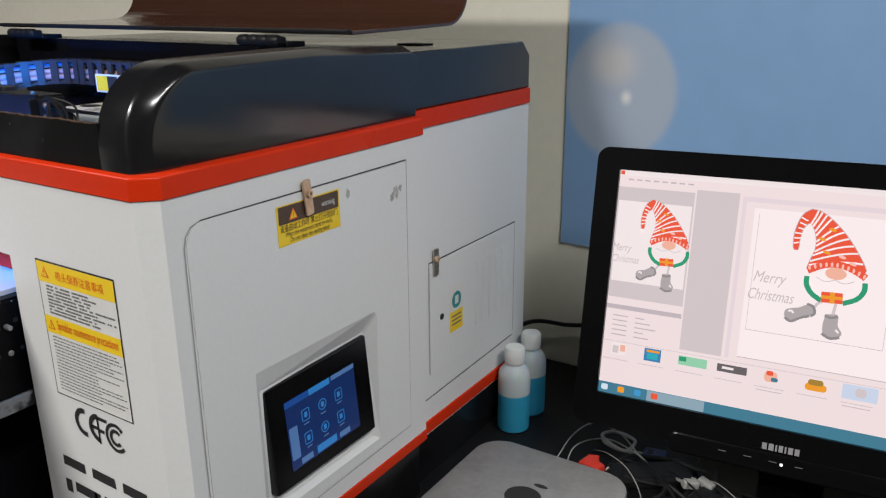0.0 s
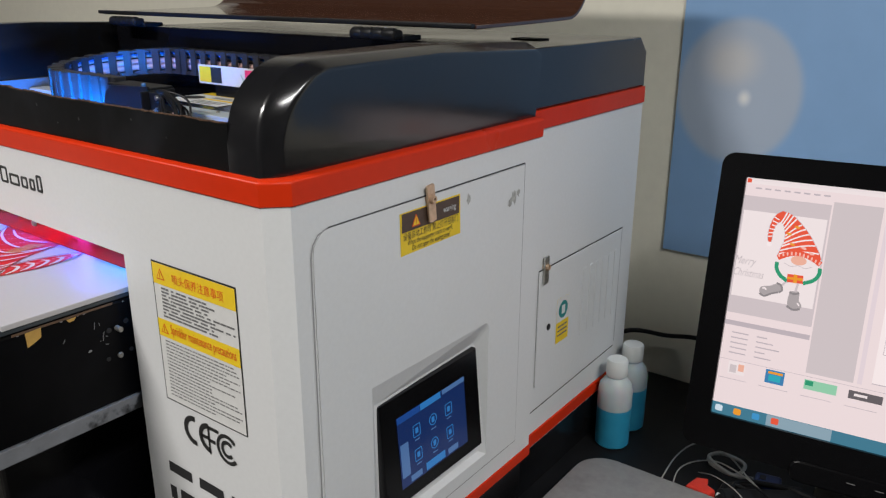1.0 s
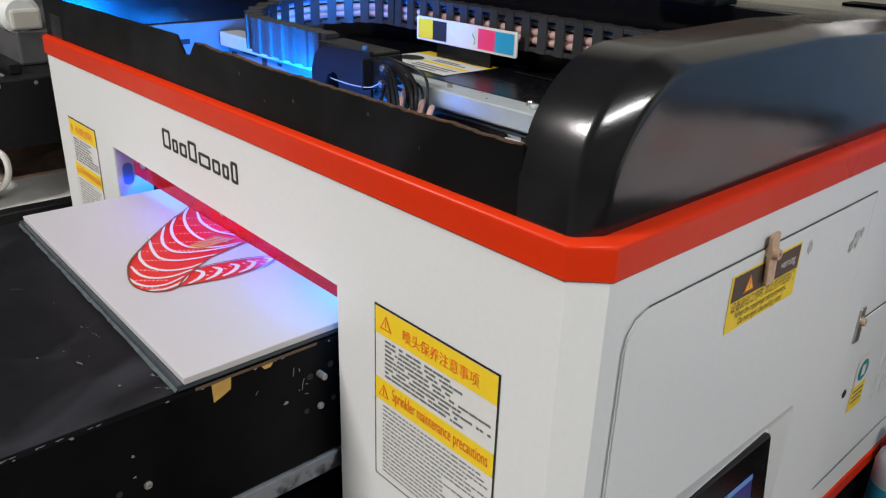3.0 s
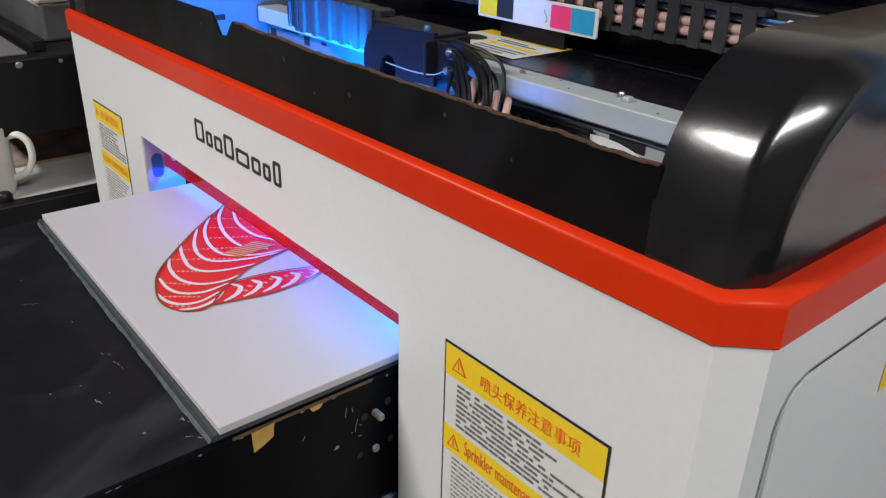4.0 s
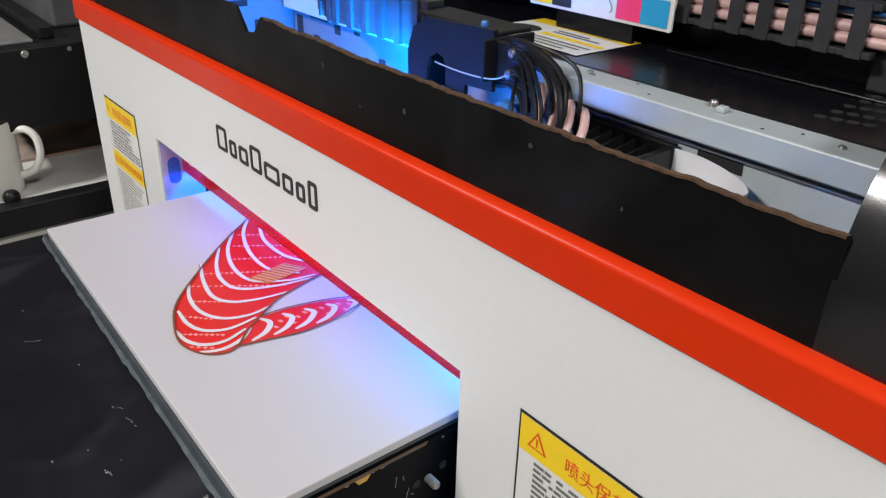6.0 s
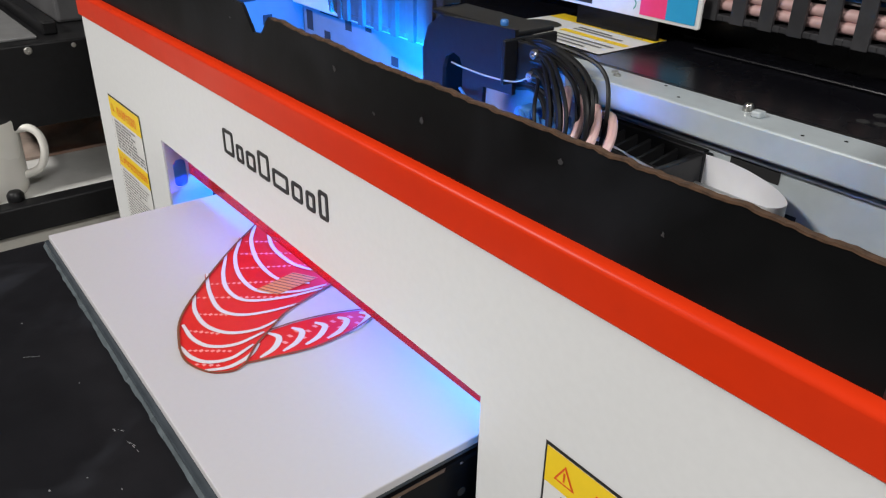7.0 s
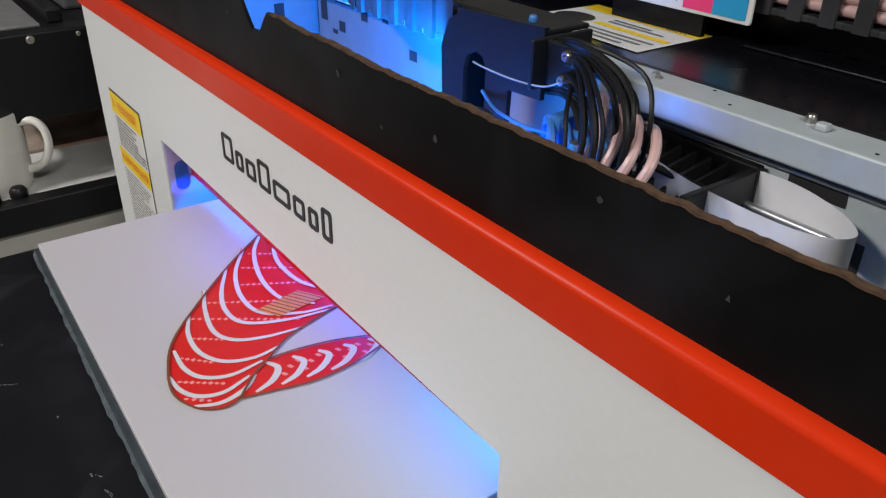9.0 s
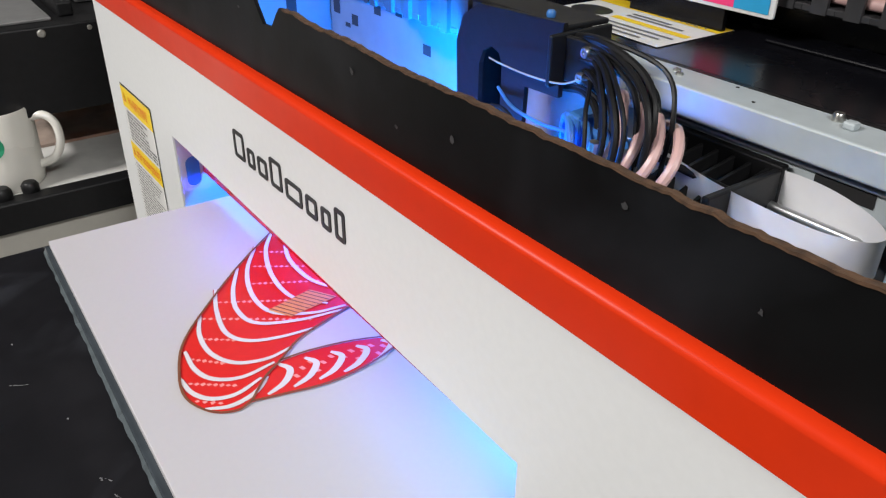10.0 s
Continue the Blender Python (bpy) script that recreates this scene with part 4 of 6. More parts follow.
def board():
    ob = thing("printed_board", "white rigid board with half-printed red striped hat", "board", (-0.40, 0.07, 0.1815))
    part("board", prism([(-0.576, -0.1025), (-0.2215, -0.1110), (-0.2225, 0.25), (-0.570, 0.25)], "z", 0.1817, BZ, 0.0006), BOARD, ob)

    def film(pts, k):
        return sheet(pts, "z", BZ + 0.00018 * k)

    def curve(*mm):
        return smooth_path([(x / 1000, y / 1000, 0) for x, y in mm], 8)

    left = curve((-545, 78), (-506, 31), (-473, -9), (-439, -44), (-413, -67), (-390, -78), (-367, -83), (-350, -77), (-343, -66), (-345, -57))
    inner = curve((-402, 78), (-392, 28), (-386, 6), (-379, -14), (-367, -31), (-359, -43), (-345, -57))
    lo = curve((-345, -57), (-341, -41), (-336, -19), (-337, 4), (-342, 24), (-347, 34))
    hi = curve((-367, -31), (-366, -14), (-361, 8), (-353, 27), (-347, 34))
    body = [(p.x, p.y) for p in left] + [(p.x, p.y) for p in reversed(inner)]
    tail = [(-0.345, -0.057)] + [(p.x, p.y) for p in lo[1:]] + [(p.x, p.y) for p in reversed(hi)][1:] + [(-0.359, -0.043)]
    hat = part("hat_print", film(body, 1), HATRED, ob, "printed red hat with white stripes")
    part("hat_tail", film(tail, 1.5), HATRED, hat)
    up = (0, 0, 1)

    def ribbed(path, wide, level, mat, name, taper=0.7):
        n = len(path) - 1
        half = [0.0002 + wide * math.sin(math.pi * min(1, 0.06 + 0.90 * i / n)) ** taper for i in range(n + 1)]
        return part(name, strip([(p.x, p.y, BZ + level) for p in path], half, up), mat, hat)

    stripes = [curve((-513, 52), (-489, 38), (-462, 36), (-436, 46)), curve((-488, 29), (-461, 20), (-432, 20), (-412, 29)),
               curve((-503, 27), (-480, 12), (-448, 2), (-419, 2), (-402, 16)), curve((-490, 9), (-464, -8), (-436, -17), (-412, -15), (-398, 4), (-394, 24)),
               curve((-470, -12), (-446, -25), (-425, -31), (-407, -27), (-396, -6), (-391, 20)), curve((-454, -33), (-432, -41), (-408, -45), (-394, -38), (-387, -22), (-384, -2)),
               curve((-432, -51), (-414, -58), (-394, -59), (-379, -51), (-373, -36), (-375, -21)), curve((-404, -70), (-386, -71), (-373, -66), (-366, -53), (-368, -34)),
               curve((-383, -80), (-369, -79), (-359, -73), (-355, -61), (-360, -45)), curve((-353, -78), (-348, -66), (-351, -52), (-359, -42))]
    for path in stripes:
        part("stripe_edge", strip([(p.x, p.y, BZ + 0.0004) for p in path], 0.0015, up), HATDARK, hat)
        ribbed(path, 0.0013, 0.00054, HATPALE, "white_stripe", 0.4)
    for k in range(5):
        t = k / 4
        x0, y0 = -0.3655 + 0.0130 * t, -0.033 + 0.056 * t
        path = curve((1000 * x0, 1000 * y0), (1000 * x0 + 8 - 2 * t, 1000 * y0 + 3), (1000 * x0 + 16 - 3 * t, 1000 * y0 - 4 - 3 * t), (1000 * x0 + 20 - 5 * t, 1000 * y0 - 15 - 2 * t))
        ribbed(path, 0.0017, 0.00054, HATPALE, "white_stripe", 0.5)
    b = bmesh.new()
    # rows of small diamonds between the stripes: start, end, how many
    for x0, y0, x1, y1, n in ((-500, 30, -484, 50, 7), (-481, 9, -467, 29, 8), (-466, -2, -445, 29, 12), (-447, -11, -424, 29, 14), (-439, -36, -417, 0, 13), (-428, -50, -393, 0, 17),
                              (-409, -57, -399, -44, 6), (-395, -69, -383, -57, 6), (-376, -77, -362, -59, 8), (-361, -79, -353, -70, 4)):
        for k in range(n):
            t = k / (n - 1)
            x, y, r = (x0 + (x1 - x0) * t) / 1000, (y0 + (y1 - y0) * t) / 1000, 0.0011 + 0.0006 * ((k * 7) % 3) / 2
            d = Vector((x1 - x0, y1 - y0, 0)).normalized()
            sheet([(x - d.x * 0.0015, y - d.y * 0.0015), (x + d.y * r, y - d.x * r), (x + d.x * 0.0015, y + d.y * 0.0015), (x - d.y * r, y + d.x * r)], "z", BZ + 0.00036, b)
    for k in range(5):
        t = k / 4.6
        for j in range(3):
            x, y, r = -0.355 + 0.009 * t + 0.0042 * (j - 1), -0.026 + 0.052 * t - 0.0035 * (j - 1) ** 2 + 0.002 * (j % 2), 0.0016
            sheet([(x - r, y - r), (x + r, y - r * 0.4), (x + r, y + r), (x - r, y + r * 0.4)], "z", BZ + 0.00045, b)
    tagged(part("pink_check_pattern", b, HATPINK, hat, "rows of small pink checks"), kind="stuff")
    quad = [Vector(p) for p in ((-0.415, -0.016, 0), (-0.401, -0.008, 0), (-0.405, 0.024, 0), (-0.421, 0.014, 0))]
    part("orange_patch", film([(p.x, p.y) for p in quad], 4), HATTAN, hat)
    for i in range(9):
        t = (i + 0.5) / 9
        p, q = quad[0].lerp(quad[3], t), quad[1].lerp(quad[2], t)
        part("patch_line", strip([(p.x, p.y, BZ + 0.0009), (q.x, q.y, BZ + 0.0009)], 0.0004, up), HATLINE, hat)
    for path in (left, inner, lo, hi):
        part("outline", strip([(p.x, p.y, BZ + 0.0011) for p in path], 0.0007, up), HATLINE, hat)


board()

# ---- inside the machine ----
rail = part("rail_beam", box(-0.712, -0.062, 0.181, 0.208, 0.3020, 0.3185, 0.0012), STEEL, printer, "galvanised steel guide rail")
# Same steel face as the next part, darkened to hold back room light.
part("rail_face_left", box(-0.712, -0.4302, 0.193, 0.197, 0.16, 0.2995), PLATE, printer, "left part of rail face, darkened steel with holes")
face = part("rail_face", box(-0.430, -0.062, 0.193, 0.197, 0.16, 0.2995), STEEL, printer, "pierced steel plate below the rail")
# Dark strip in the gap, standing in for the shade under the rail.
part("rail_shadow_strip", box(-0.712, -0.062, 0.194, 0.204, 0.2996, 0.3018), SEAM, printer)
part("rail_lip", box(-0.500, -0.062, 0.1895, 0.1928, 0.2955, 0.2972, 0.0006), STEEL, face)
HOLES = [(-0.679, 0.296, 0.034, 0.0025), (-0.706, 0.276, 0.012, 0.019), (-0.634, 0.288, 0.011, 0.009), (-0.600, 0.293, 0.010, 0.0035), (-0.673, 0.271, 0.011, 0.0095), (-0.685, 0.267, 0.009, 0.004),
         (-0.510, 0.2945, 0.011, 0.003), (-0.503, 0.2915, 0.004, 0.003), (-0.489, 0.286, 0.0115, 0.0085), (-0.560, 0.271, 0.011, 0.0085), (-0.513, 0.264, 0.010, 0.0065), (-0.465, 0.263, 0.0045, 0.0075), (-0.454, 0.269, 0.0125, 0.0075),
         (-0.384, 0.266, 0.012, 0.030), (-0.384, 0.279, 0.027, 0.017), (-0.223, 0.2865, 0.031, 0.0075), (-0.206, 0.250, 0.006, 0.0115), (-0.191, 0.240, 0.013, 0.0325)]
for x, z, w, h in HOLES:
    part("punched_hole", sheet(rect(x, x + w, z, z + h), "y", 0.1926), SEAM, face)
clip_part = part("rail_clip", box(-0.381, -0.376, 0.180, 0.1925, 0.268, 0.292, 0.001), PLASTIC, face, "black plastic cable clip")
part("clip_hook", box(-0.377, -0.362, 0.181, 0.186, 0.281, 0.2855, 0.0012), PLASTIC, clip_part)
part("clip_hook", box(-0.371, -0.366, 0.178, 0.184, 0.277, 0.2815, 0.001), PLASTIC, clip_part)
for k in range(3):
    part("slot_bar", box(-0.212 + 0.008 * k, -0.209 + 0.008 * k, 0.1935, 0.1945, 0.2865, 0.2935), GREYMETAL, face)
part("steel_rod", tube([(-0.330, 0.180, 0.2755), (-0.260, 0.180, 0.2752), (-0.184, 0.180, 0.2750)], 0.0024, 10, 3), ALU, face, "polished steel rod", smooth=True)
part("lower_lip", box(-0.712, -0.062, 0.172, 0.193, 0.2440, 0.2465, 0.001), STEEL, face)
bolt((-0.2235, 0.2015, 0.3185), 0.0031, 0.004, "z", rail)
part("nut", box(-0.2170, -0.2110, 0.193, 0.199, 0.3185, 0.3222, 0.0010), STEEL, rail)
for x, y in ((-0.516, 0.201), (-0.414, 0.200), (-0.319, 0.200), (-0.313, 0.195), (-0.141, 0.194)):
    bolt((x, y, 0.3185), 0.0022, 0.0016, "z", rail)
for x, y in ((-0.455, 0.196), (-0.281, 0.203), (-0.262, 0.190), (-0.165, 0.198), (-0.183, 0.188), (-0.120, 0.201)):
    part("rail_hole", lathe([(0.0010, 0), (0.0010, 0.0002)], (x, y, 0.3186), 10), SEAM, rail)
plate = part("top_plate", box(-0.712, -0.062, 0.2150, 0.333, 0.312, 0.3170, 0.001), INNER, printer, "glossy black inner cover plate")
part("plate_fold", box(-0.712, -0.062, 0.2100, 0.2150, 0.304, 0.3174, 0.0008), PLASTIC, plate)
part("plate_fold", box(-0.330, -0.062, 0.296, 0.300, 0.3172, 0.3195, 0.001), INNER, plate)
for i in range(5):
    for j in range(4):
        x, y = -0.178 + 0.0085 * j + 0.001 * (i % 2), 0.241 + 0.0175 * i + 0.0025 * j
        if y < 0.294 or j < 2:
            part("vent_hole", lathe([(0.0036, 0), (0.0036, 0.0003)], (x, y, 0.3171), 16), SEAM, plate)

# danger label, lying a little askew, one corner lifted
lab = part("danger_label", sheet([(-0.474, 0.236), (-0.359, 0.229), (-0.358, 0.303), (-0.470, 0.309)], "z", 0.3176), LABELW, plate, "white and yellow danger label with curled corner")
part("yellow_strip", sheet([(-0.470, 0.292), (-0.3582, 0.286), (-0.3581, 0.3025), (-0.4695, 0.3085)], "z", 0.3178), YELLOW, lab)
part("lettering", words("DANGER", 0.013, pose(-0.413, 0.2905, 0.3181, 0, 0, -3), width=0.044), GREYINK, lab)
part("black_pictogram", sheet([(-0.452 + 0.017 * math.cos(a), 0.266 + 0.013 * math.sin(a)) for a in [2 * math.pi * k / 14 for k in range(14)]], "z", 0.3179), INK, lab)
part("yellow_strip", sheet([(-0.430, 0.262), (-0.362, 0.2585), (-0.362, 0.2655), (-0.430, 0.269)], "z", 0.3178), YELLOW, lab)
for k, (y, u1) in enumerate(((0.279, 0.40), (0.273, 0.385), (0.251, 0.375), (0.244, 0.38), (0.237, 0.39))):
    part("text_bar", sheet([(-0.426, y), (-u1 + 0.01, y - 0.002), (-u1 + 0.01, y + 0.001), (-0.426, y + 0.003)], "z", 0.3179), GREYINK, lab)

# colour plate
cp = part("colour_plate", prism(rounded(-0.472, -0.3245, 0.3325, 0.3570, 0.002), "y", 0.291, 0.293, 0.0004), LABELW, printer, "white plate with yellow black magenta cyan squares")
for u0, u1, mat in ((-0.469, -0.4455, YELLOW), (-0.4455, -0.424, INK), (-0.377, -0.3535, MAGENTA), (-0.3535, -0.328, CYAN)):
    part("colour_square", sheet(rect(u0, u1, 0.3350, 0.3548), "y", 0.2905), mat, cp)
part("scribble", strip([(-0.383 + 0.002 * math.sin(k), 0.2905, 0.338 + 0.0022 * k) for k in range(6)], 0.0005, (0, -1, 0)), GREENL, cp)
part("plate_foot", box(-0.44, -0.36, 0.292, 0.296, 0.3172, 0.335), INNER, cp)


# drag chain lying on its side: back run, bend, front run to the carriage
def chain():
    ob = part("cable_chain", box(-0.190, -0.120, 0.318, 0.326, 0.3172, 0.374, 0.002), CHAIN, printer, "black plastic cable drag chain")
    yb, yf, xl = 0.309, 0.140, -0.530
    r = (yb - yf) / 2
    path, pitch = [], 0.0214

    def height(y):
        return 0.3395 + 0.017 * (y - yf) / (yb - yf)

    x = -0.196
    while x > xl:
        path.append((x, yb, 180))
        x -= pitch
    a = 0.0
    while a < math.pi:
        path.append((xl - r * math.sin(a), yb - r + r * math.cos(a), 180 + math.degrees(a)))
        a += pitch / r
    x = xl
    while x < -0.408:
        path.append((x, yf, 360))
        x += pitch
    b = box(-0.0109, 0.0109, -0.0075, 0.0075, 0.0125, 0.0170, 0.0006, 1)
    box(-0.0109, 0.0109, -0.0075, 0.0075, -0.0170, -0.0128, 0.0006, 1, b)
    box(-0.0038, 0.0030, -0.0102, -0.0058, -0.0172, 0.0172, 0.0, 1, b)
    box(-0.0107, 0.0107, -0.0072, -0.0062, -0.0135, 0.0135, 0.0, 1, b)
    box(-0.0055, 0.0047, 0.0058, 0.0085, -0.0172, 0.0172, 0.0, 1, b)
    me = bpy.data.meshes.new("chain_link")
    b.to_mesh(me)
    b.free()
    me.materials.append(CHAIN)
    for x, y, turn in path:
        link = new("chain_link", me)
        link.parent = ob
        link.matrix_parent_inverse = whole(ob).inverted()
        link.matrix_basis = pose(x, y, height(y), 0, 0, turn)
    for dz, dy, mat in ((-0.0072, 0.0, PINKTUBE), (0.0004, 0.0, PINKTUBE), (0.0074, 0.002, WHITECABLE), (0.0100, -0.001, BLUETONE)):
        pts = [(-0.068, yb + 0.004 + dy, 0.352 + dz * 0.7), (-0.110, yb + dy, 0.355 + dz), (-0.165, yb + dy, 0.3563 + dz)] + [(p[0], p[1] + dy * math.cos(radians(p[2] - 180)), height(p[1]) + dz) for p in path[::3]] + [(-0.398, yf, height(yf) + dz)]
        part("ink_tube", tube(pts, 0.0039 if mat is PINKTUBE else 0.0014, 10, 3), mat, ob, "pink ink tube" if mat is PINKTUBE else "thin cable", smooth=True)
    tie = part("cable_tie", ring([(0.3095 + 0.0075 * math.cos(k), 0.3555 + 0.0135 * math.sin(k)) for k in [2 * math.pi * i / 20 for i in range(20)]],
                                 [(0.3095 + 0.0062 * math.cos(k), 0.3555 + 0.0122 * math.sin(k)) for k in [2 * math.pi * i / 20 for i in range(20)]], "x", -0.170, -0.167), CAPW, ob, "white cable tie")


chain()


# carriage with bracket, cables and the two curing lamps
def carriage():
    before = set(bpy.data.objects)
    ob = part("carriage", box(-0.470, -0.345, 0.090, 0.170, 0.215, 0.262, 0.003), PLASTIC, printer, "black print carriage with tubes and cables")
    tray = part("carriage_tray", box(-0.405, -0.320, 0.128, 0.190, 0.248, 0.272, 0.002), PLASTIC, ob, "ribbed black carriage tray")
    part("tray_wall", box(-0.405, -0.320, 0.184, 0.190, 0.272, 0.2945, 0.001), PLASTIC, tray)
    part("tray_wall", box(-0.324, -0.320, 0.128, 0.184, 0.272, 0.2930, 0.001), PLASTIC, tray)
    for k in range(8):
        rib = part("carriage_rib", prism([(0.130, 0.272), (0.184, 0.272), (0.184, 0.291), (0.160, 0.287), (0.136, 0.278)], "x", 0, 0.0022, 0.0004), PLASTIC, tray)
        rib.data.transform(Matrix.Translation((-0.399 + 0.0100 * k, 0, 0)))
    part("tray_rod", tube([(-0.404, 0.150, 0.292), (-0.360, 0.150, 0.2905), (-0.322, 0.150, 0.289)], 0.0022, 8, 3), PLASTIC, tray, smooth=True)
    # Panel added behind the arch so the opening shows bright blue.
    part("light_catch_panel", box(-0.494, -0.400, 0.150, 0.156, 0.262, 0.328, 0.002), CATCHGREY, ob, "grey panel added to catch blue light")
    # arched bracket
    arch = [(-0.497, 0.262), (-0.500, 0.326), (-0.494, 0.342), (-0.480, 0.351), (-0.412, 0.354), (-0.412, 0.316), (-0.438, 0.315), (-0.440, 0.262), (-0.458, 0.262), (-0.458, 0.322),
            (-0.461, 0.328), (-0.468, 0.330), (-0.475, 0.326), (-0.478, 0.318), (-0.479, 0.262)]
    part("bracket", prism(arch, "y", 0.118, 0.121, 0.0), PLASTIC, ob, "black arched bracket")
    part("bracket_plate", box(-0.500, -0.4972, 0.121, 0.162, 0.262, 0.338, 0.001), PLASTIC, ob)
    part("bracket_plate", box(-0.494, -0.412, 0.121, 0.150, 0.3495, 0.3525, 0.001), PLASTIC, ob)
    part("bracket_plate", box(-0.412, -0.409, 0.108, 0.150, 0.324, 0.350, 0.001), PLASTIC, ob)
    part("bracket_plate", box(-0.412, -0.388, 0.1175, 0.1205, 0.326, 0.349, 0.001), PLASTIC, ob)
    for x, z in ((-0.394, 0.344), (-0.396, 0.331)):
        bolt((x, 0.1175, z), 0.0030, 0.0025, "-y", ob)
    part("white_wire", tube([(-0.464, 0.114, 0.325), (-0.450, 0.111, 0.3255), (-0.425, 0.109, 0.326), (-0.402, 0.109, 0.328), (-0.390, 0.110, 0.333)], 0.0005, 6), WHITECABLE, ob, "thin pale wire", smooth=True)
    random.seed(12)
    for k in range(17):
        t = k / 16
        reach, z0 = 0.026 + 0.036 * t + random.uniform(-0.004, 0.004), 0.350 - 0.030 * (1 - t) * random.uniform(0.6, 1.0)
        y1 = 0.086 + 0.030 * random.random()
        x0 = -0.398
        pts = [(x0 - 0.020, 0.128, z0 - 0.004), (x0 + reach * 0.25, 0.116, z0 + 0.003), (x0 + reach * 0.80, y1 + 0.010, z0 - 0.004), (x0 + reach * 1.04, y1 + 0.003, z0 - 0.020), (x0 + reach * 1.02, y1, 0.298), (x0 + reach * 0.94, y1 + 0.002, 0.268)]
        c = part("cable", tube(pts, random.choice((0.0012, 0.0015, 0.0019)), 7, 6), CABLE, ob, "black signal cable", smooth=True)
        zc = 0.296 + 0.0035 * (k % 6)
        q = Vector((x0 + reach * 1.02, y1, 0.298))
        if k % 2:
            part("connector", tube([(q.x + 0.0004, q.y, zc), (q.x - 0.0006, q.y, zc - 0.007)], 0.0025, 8, 2), SCREW, c, "silver connector sleeve")
    for k in range(4):
        x0 = -0.372 + 0.011 * k
        pts = [(x0 - 0.016, 0.136, 0.322 - 0.002 * k), (x0 + 0.006, 0.116, 0.329 - 0.002 * k), (x0 + 0.018, 0.100, 0.316), (x0 + 0.012, 0.092, 0.296), (x0 - 0.004, 0.094, 0.262)]
        part("ink_tube", tube(pts, 0.0025, 8, 6), PINKTUBE, ob, "pink ink tube", smooth=True)
    part("wire_loop", tube([(-0.458, 0.112, 0.300), (-0.440, 0.108, 0.302), (-0.424, 0.106, 0.290), (-0.420, 0.106, 0.262)], 0.0013, 7, 6), CABLE, ob, "black signal cable", smooth=True)
    part("cable_tie", lathe([(0.0020, 0), (0.0025, 0.0012), (0.0025, 0.003), (0.0018, 0.004)], (-0.430, 0.126, 0.352), 12), BLUETONE, ob, "blue cable tie knot", smooth=True)
    for k in range(4):
        x0 = -0.408 + 0.012 * k
        pts = [(x0, 0.124, 0.262), (x0 + 0.004, 0.116, 0.300), (x0 + 0.014, 0.108, 0.314), (x0 + 0.026, 0.100, 0.306), (x0 + 0.032, 0.096, 0.262)]
        part("ink_tube", tube(pts, 0.0022, 8, 6), BLUETONE, ob, "blue ink tube", smooth=True)
    for k in range(3):
        x = -0.392 + 0.014 * k
        part("damper", box(x, x + 0.010, 0.104, 0.125, 0.262, 0.318 - 0.004 * k, 0.002), BLUETONE, ob, "blue ink damper")
    part("thin_wire", tube([(-0.459, 0.117, 0.309), (-0.440, 0.112, 0.304), (-0.415, 0.110, 0.303), (-0.392, 0.108, 0.305), (-0.385, 0.106, 0.296)], 0.0010, 6), BLUETONE, ob, smooth=True)
    uv = glow("curing_lamp_glow", (0.03, 0.16, 1.0), 14.0)
    la = part("curing_lamp", box(-0.520, -0.496, 0.135, 0.165, 0.212, 0.248, 0.002), PLASTIC, ob, "blue ultraviolet curing lamp")
    part("lamp_lens", sheet(rect(0.138, 0.162, 0.216, 0.244), "x", -0.5206), uv, la)
    lb = part("curing_lamp", box(-0.342, -0.300, 0.080, 0.110, 0.2035, 0.215, 0.001), PLASTIC, ob, "blue ultraviolet curing lamp")
    part("lamp_lens", sheet(rect(-0.340, -0.302, 0.082, 0.108), "z", 0.2031), uv, lb)
    shift = Matrix.Translation((0.085, 0, 0))
    for o in set(bpy.data.objects) - before:
        o.data.transform(shift)
    return ob


carriage()
BLUE = (0.0, 0.20, 1.0)
# Set forward of the left housing so rail, plate and chain turn blue.
area_lamp("carriage_blue_light", (-0.432, 0.105, 0.290), (-0.590, 0.195, 0.290), 0.05, 0.05, 4.3, BLUE)
# Added light with no housing, hidden by the fascia, brightens dampers and arch.
area_lamp("carriage_blue_light", (-0.350, 0.062, 0.262), (-0.345, 0.112, 0.315), 0.07, 0.012, 0.40, BLUE)
area_lamp("carriage_blue_light", (-0.245, 0.085, 0.2025), (-0.255, 0.050, 0.187), 0.06, 0.020, 0.85, (0.0, 0.30, 1.0))
area_lamp("carriage_blue_light", (-0.440, 0.085, 0.2025), (-0.450, 0.055, 0.187), 0.06, 0.020, 0.9, (0.10, 0.08, 1.0))


# white ribbon cables looping out of the rail plate
def ribbon(name, pts, half):
    path = smooth_path(pts, 8)
    b = bmesh.new()
    for p, q in zip(path, path[1:]):
        b.faces.new([b.verts.new(v) for v in ((p.x, p.y, p.z - half), (q.x, q.y, q.z - half), (q.x, q.y, q.z + half), (p.x, p.y, p.z + half))])
    bmesh.ops.remove_doubles(b, verts=b.verts, dist=1e-6)
    return part(name, b, FFC, printer, "white ribbon cable loop", smooth=True)


ribbon("ribbon_cable", [(-0.300, 0.189, 0.279), (-0.250, 0.187, 0.282), (-0.215, 0.185, 0.2835), (-0.188, 0.180, 0.281), (-0.172, 0.167, 0.280), (-0.176, 0.152, 0.281), (-0.196, 0.144, 0.282), (-0.240, 0.145, 0.283), (-0.275, 0.152, 0.284), (-0.300, 0.158, 0.283), (-0.325, 0.150, 0.280)], 0.0095)
ribbon("ribbon_cable", [(-0.290, 0.180, 0.266), (-0.215, 0.176, 0.268), (-0.194, 0.166, 0.266), (-0.202, 0.153, 0.265), (-0.280, 0.150, 0.265)], 0.006)


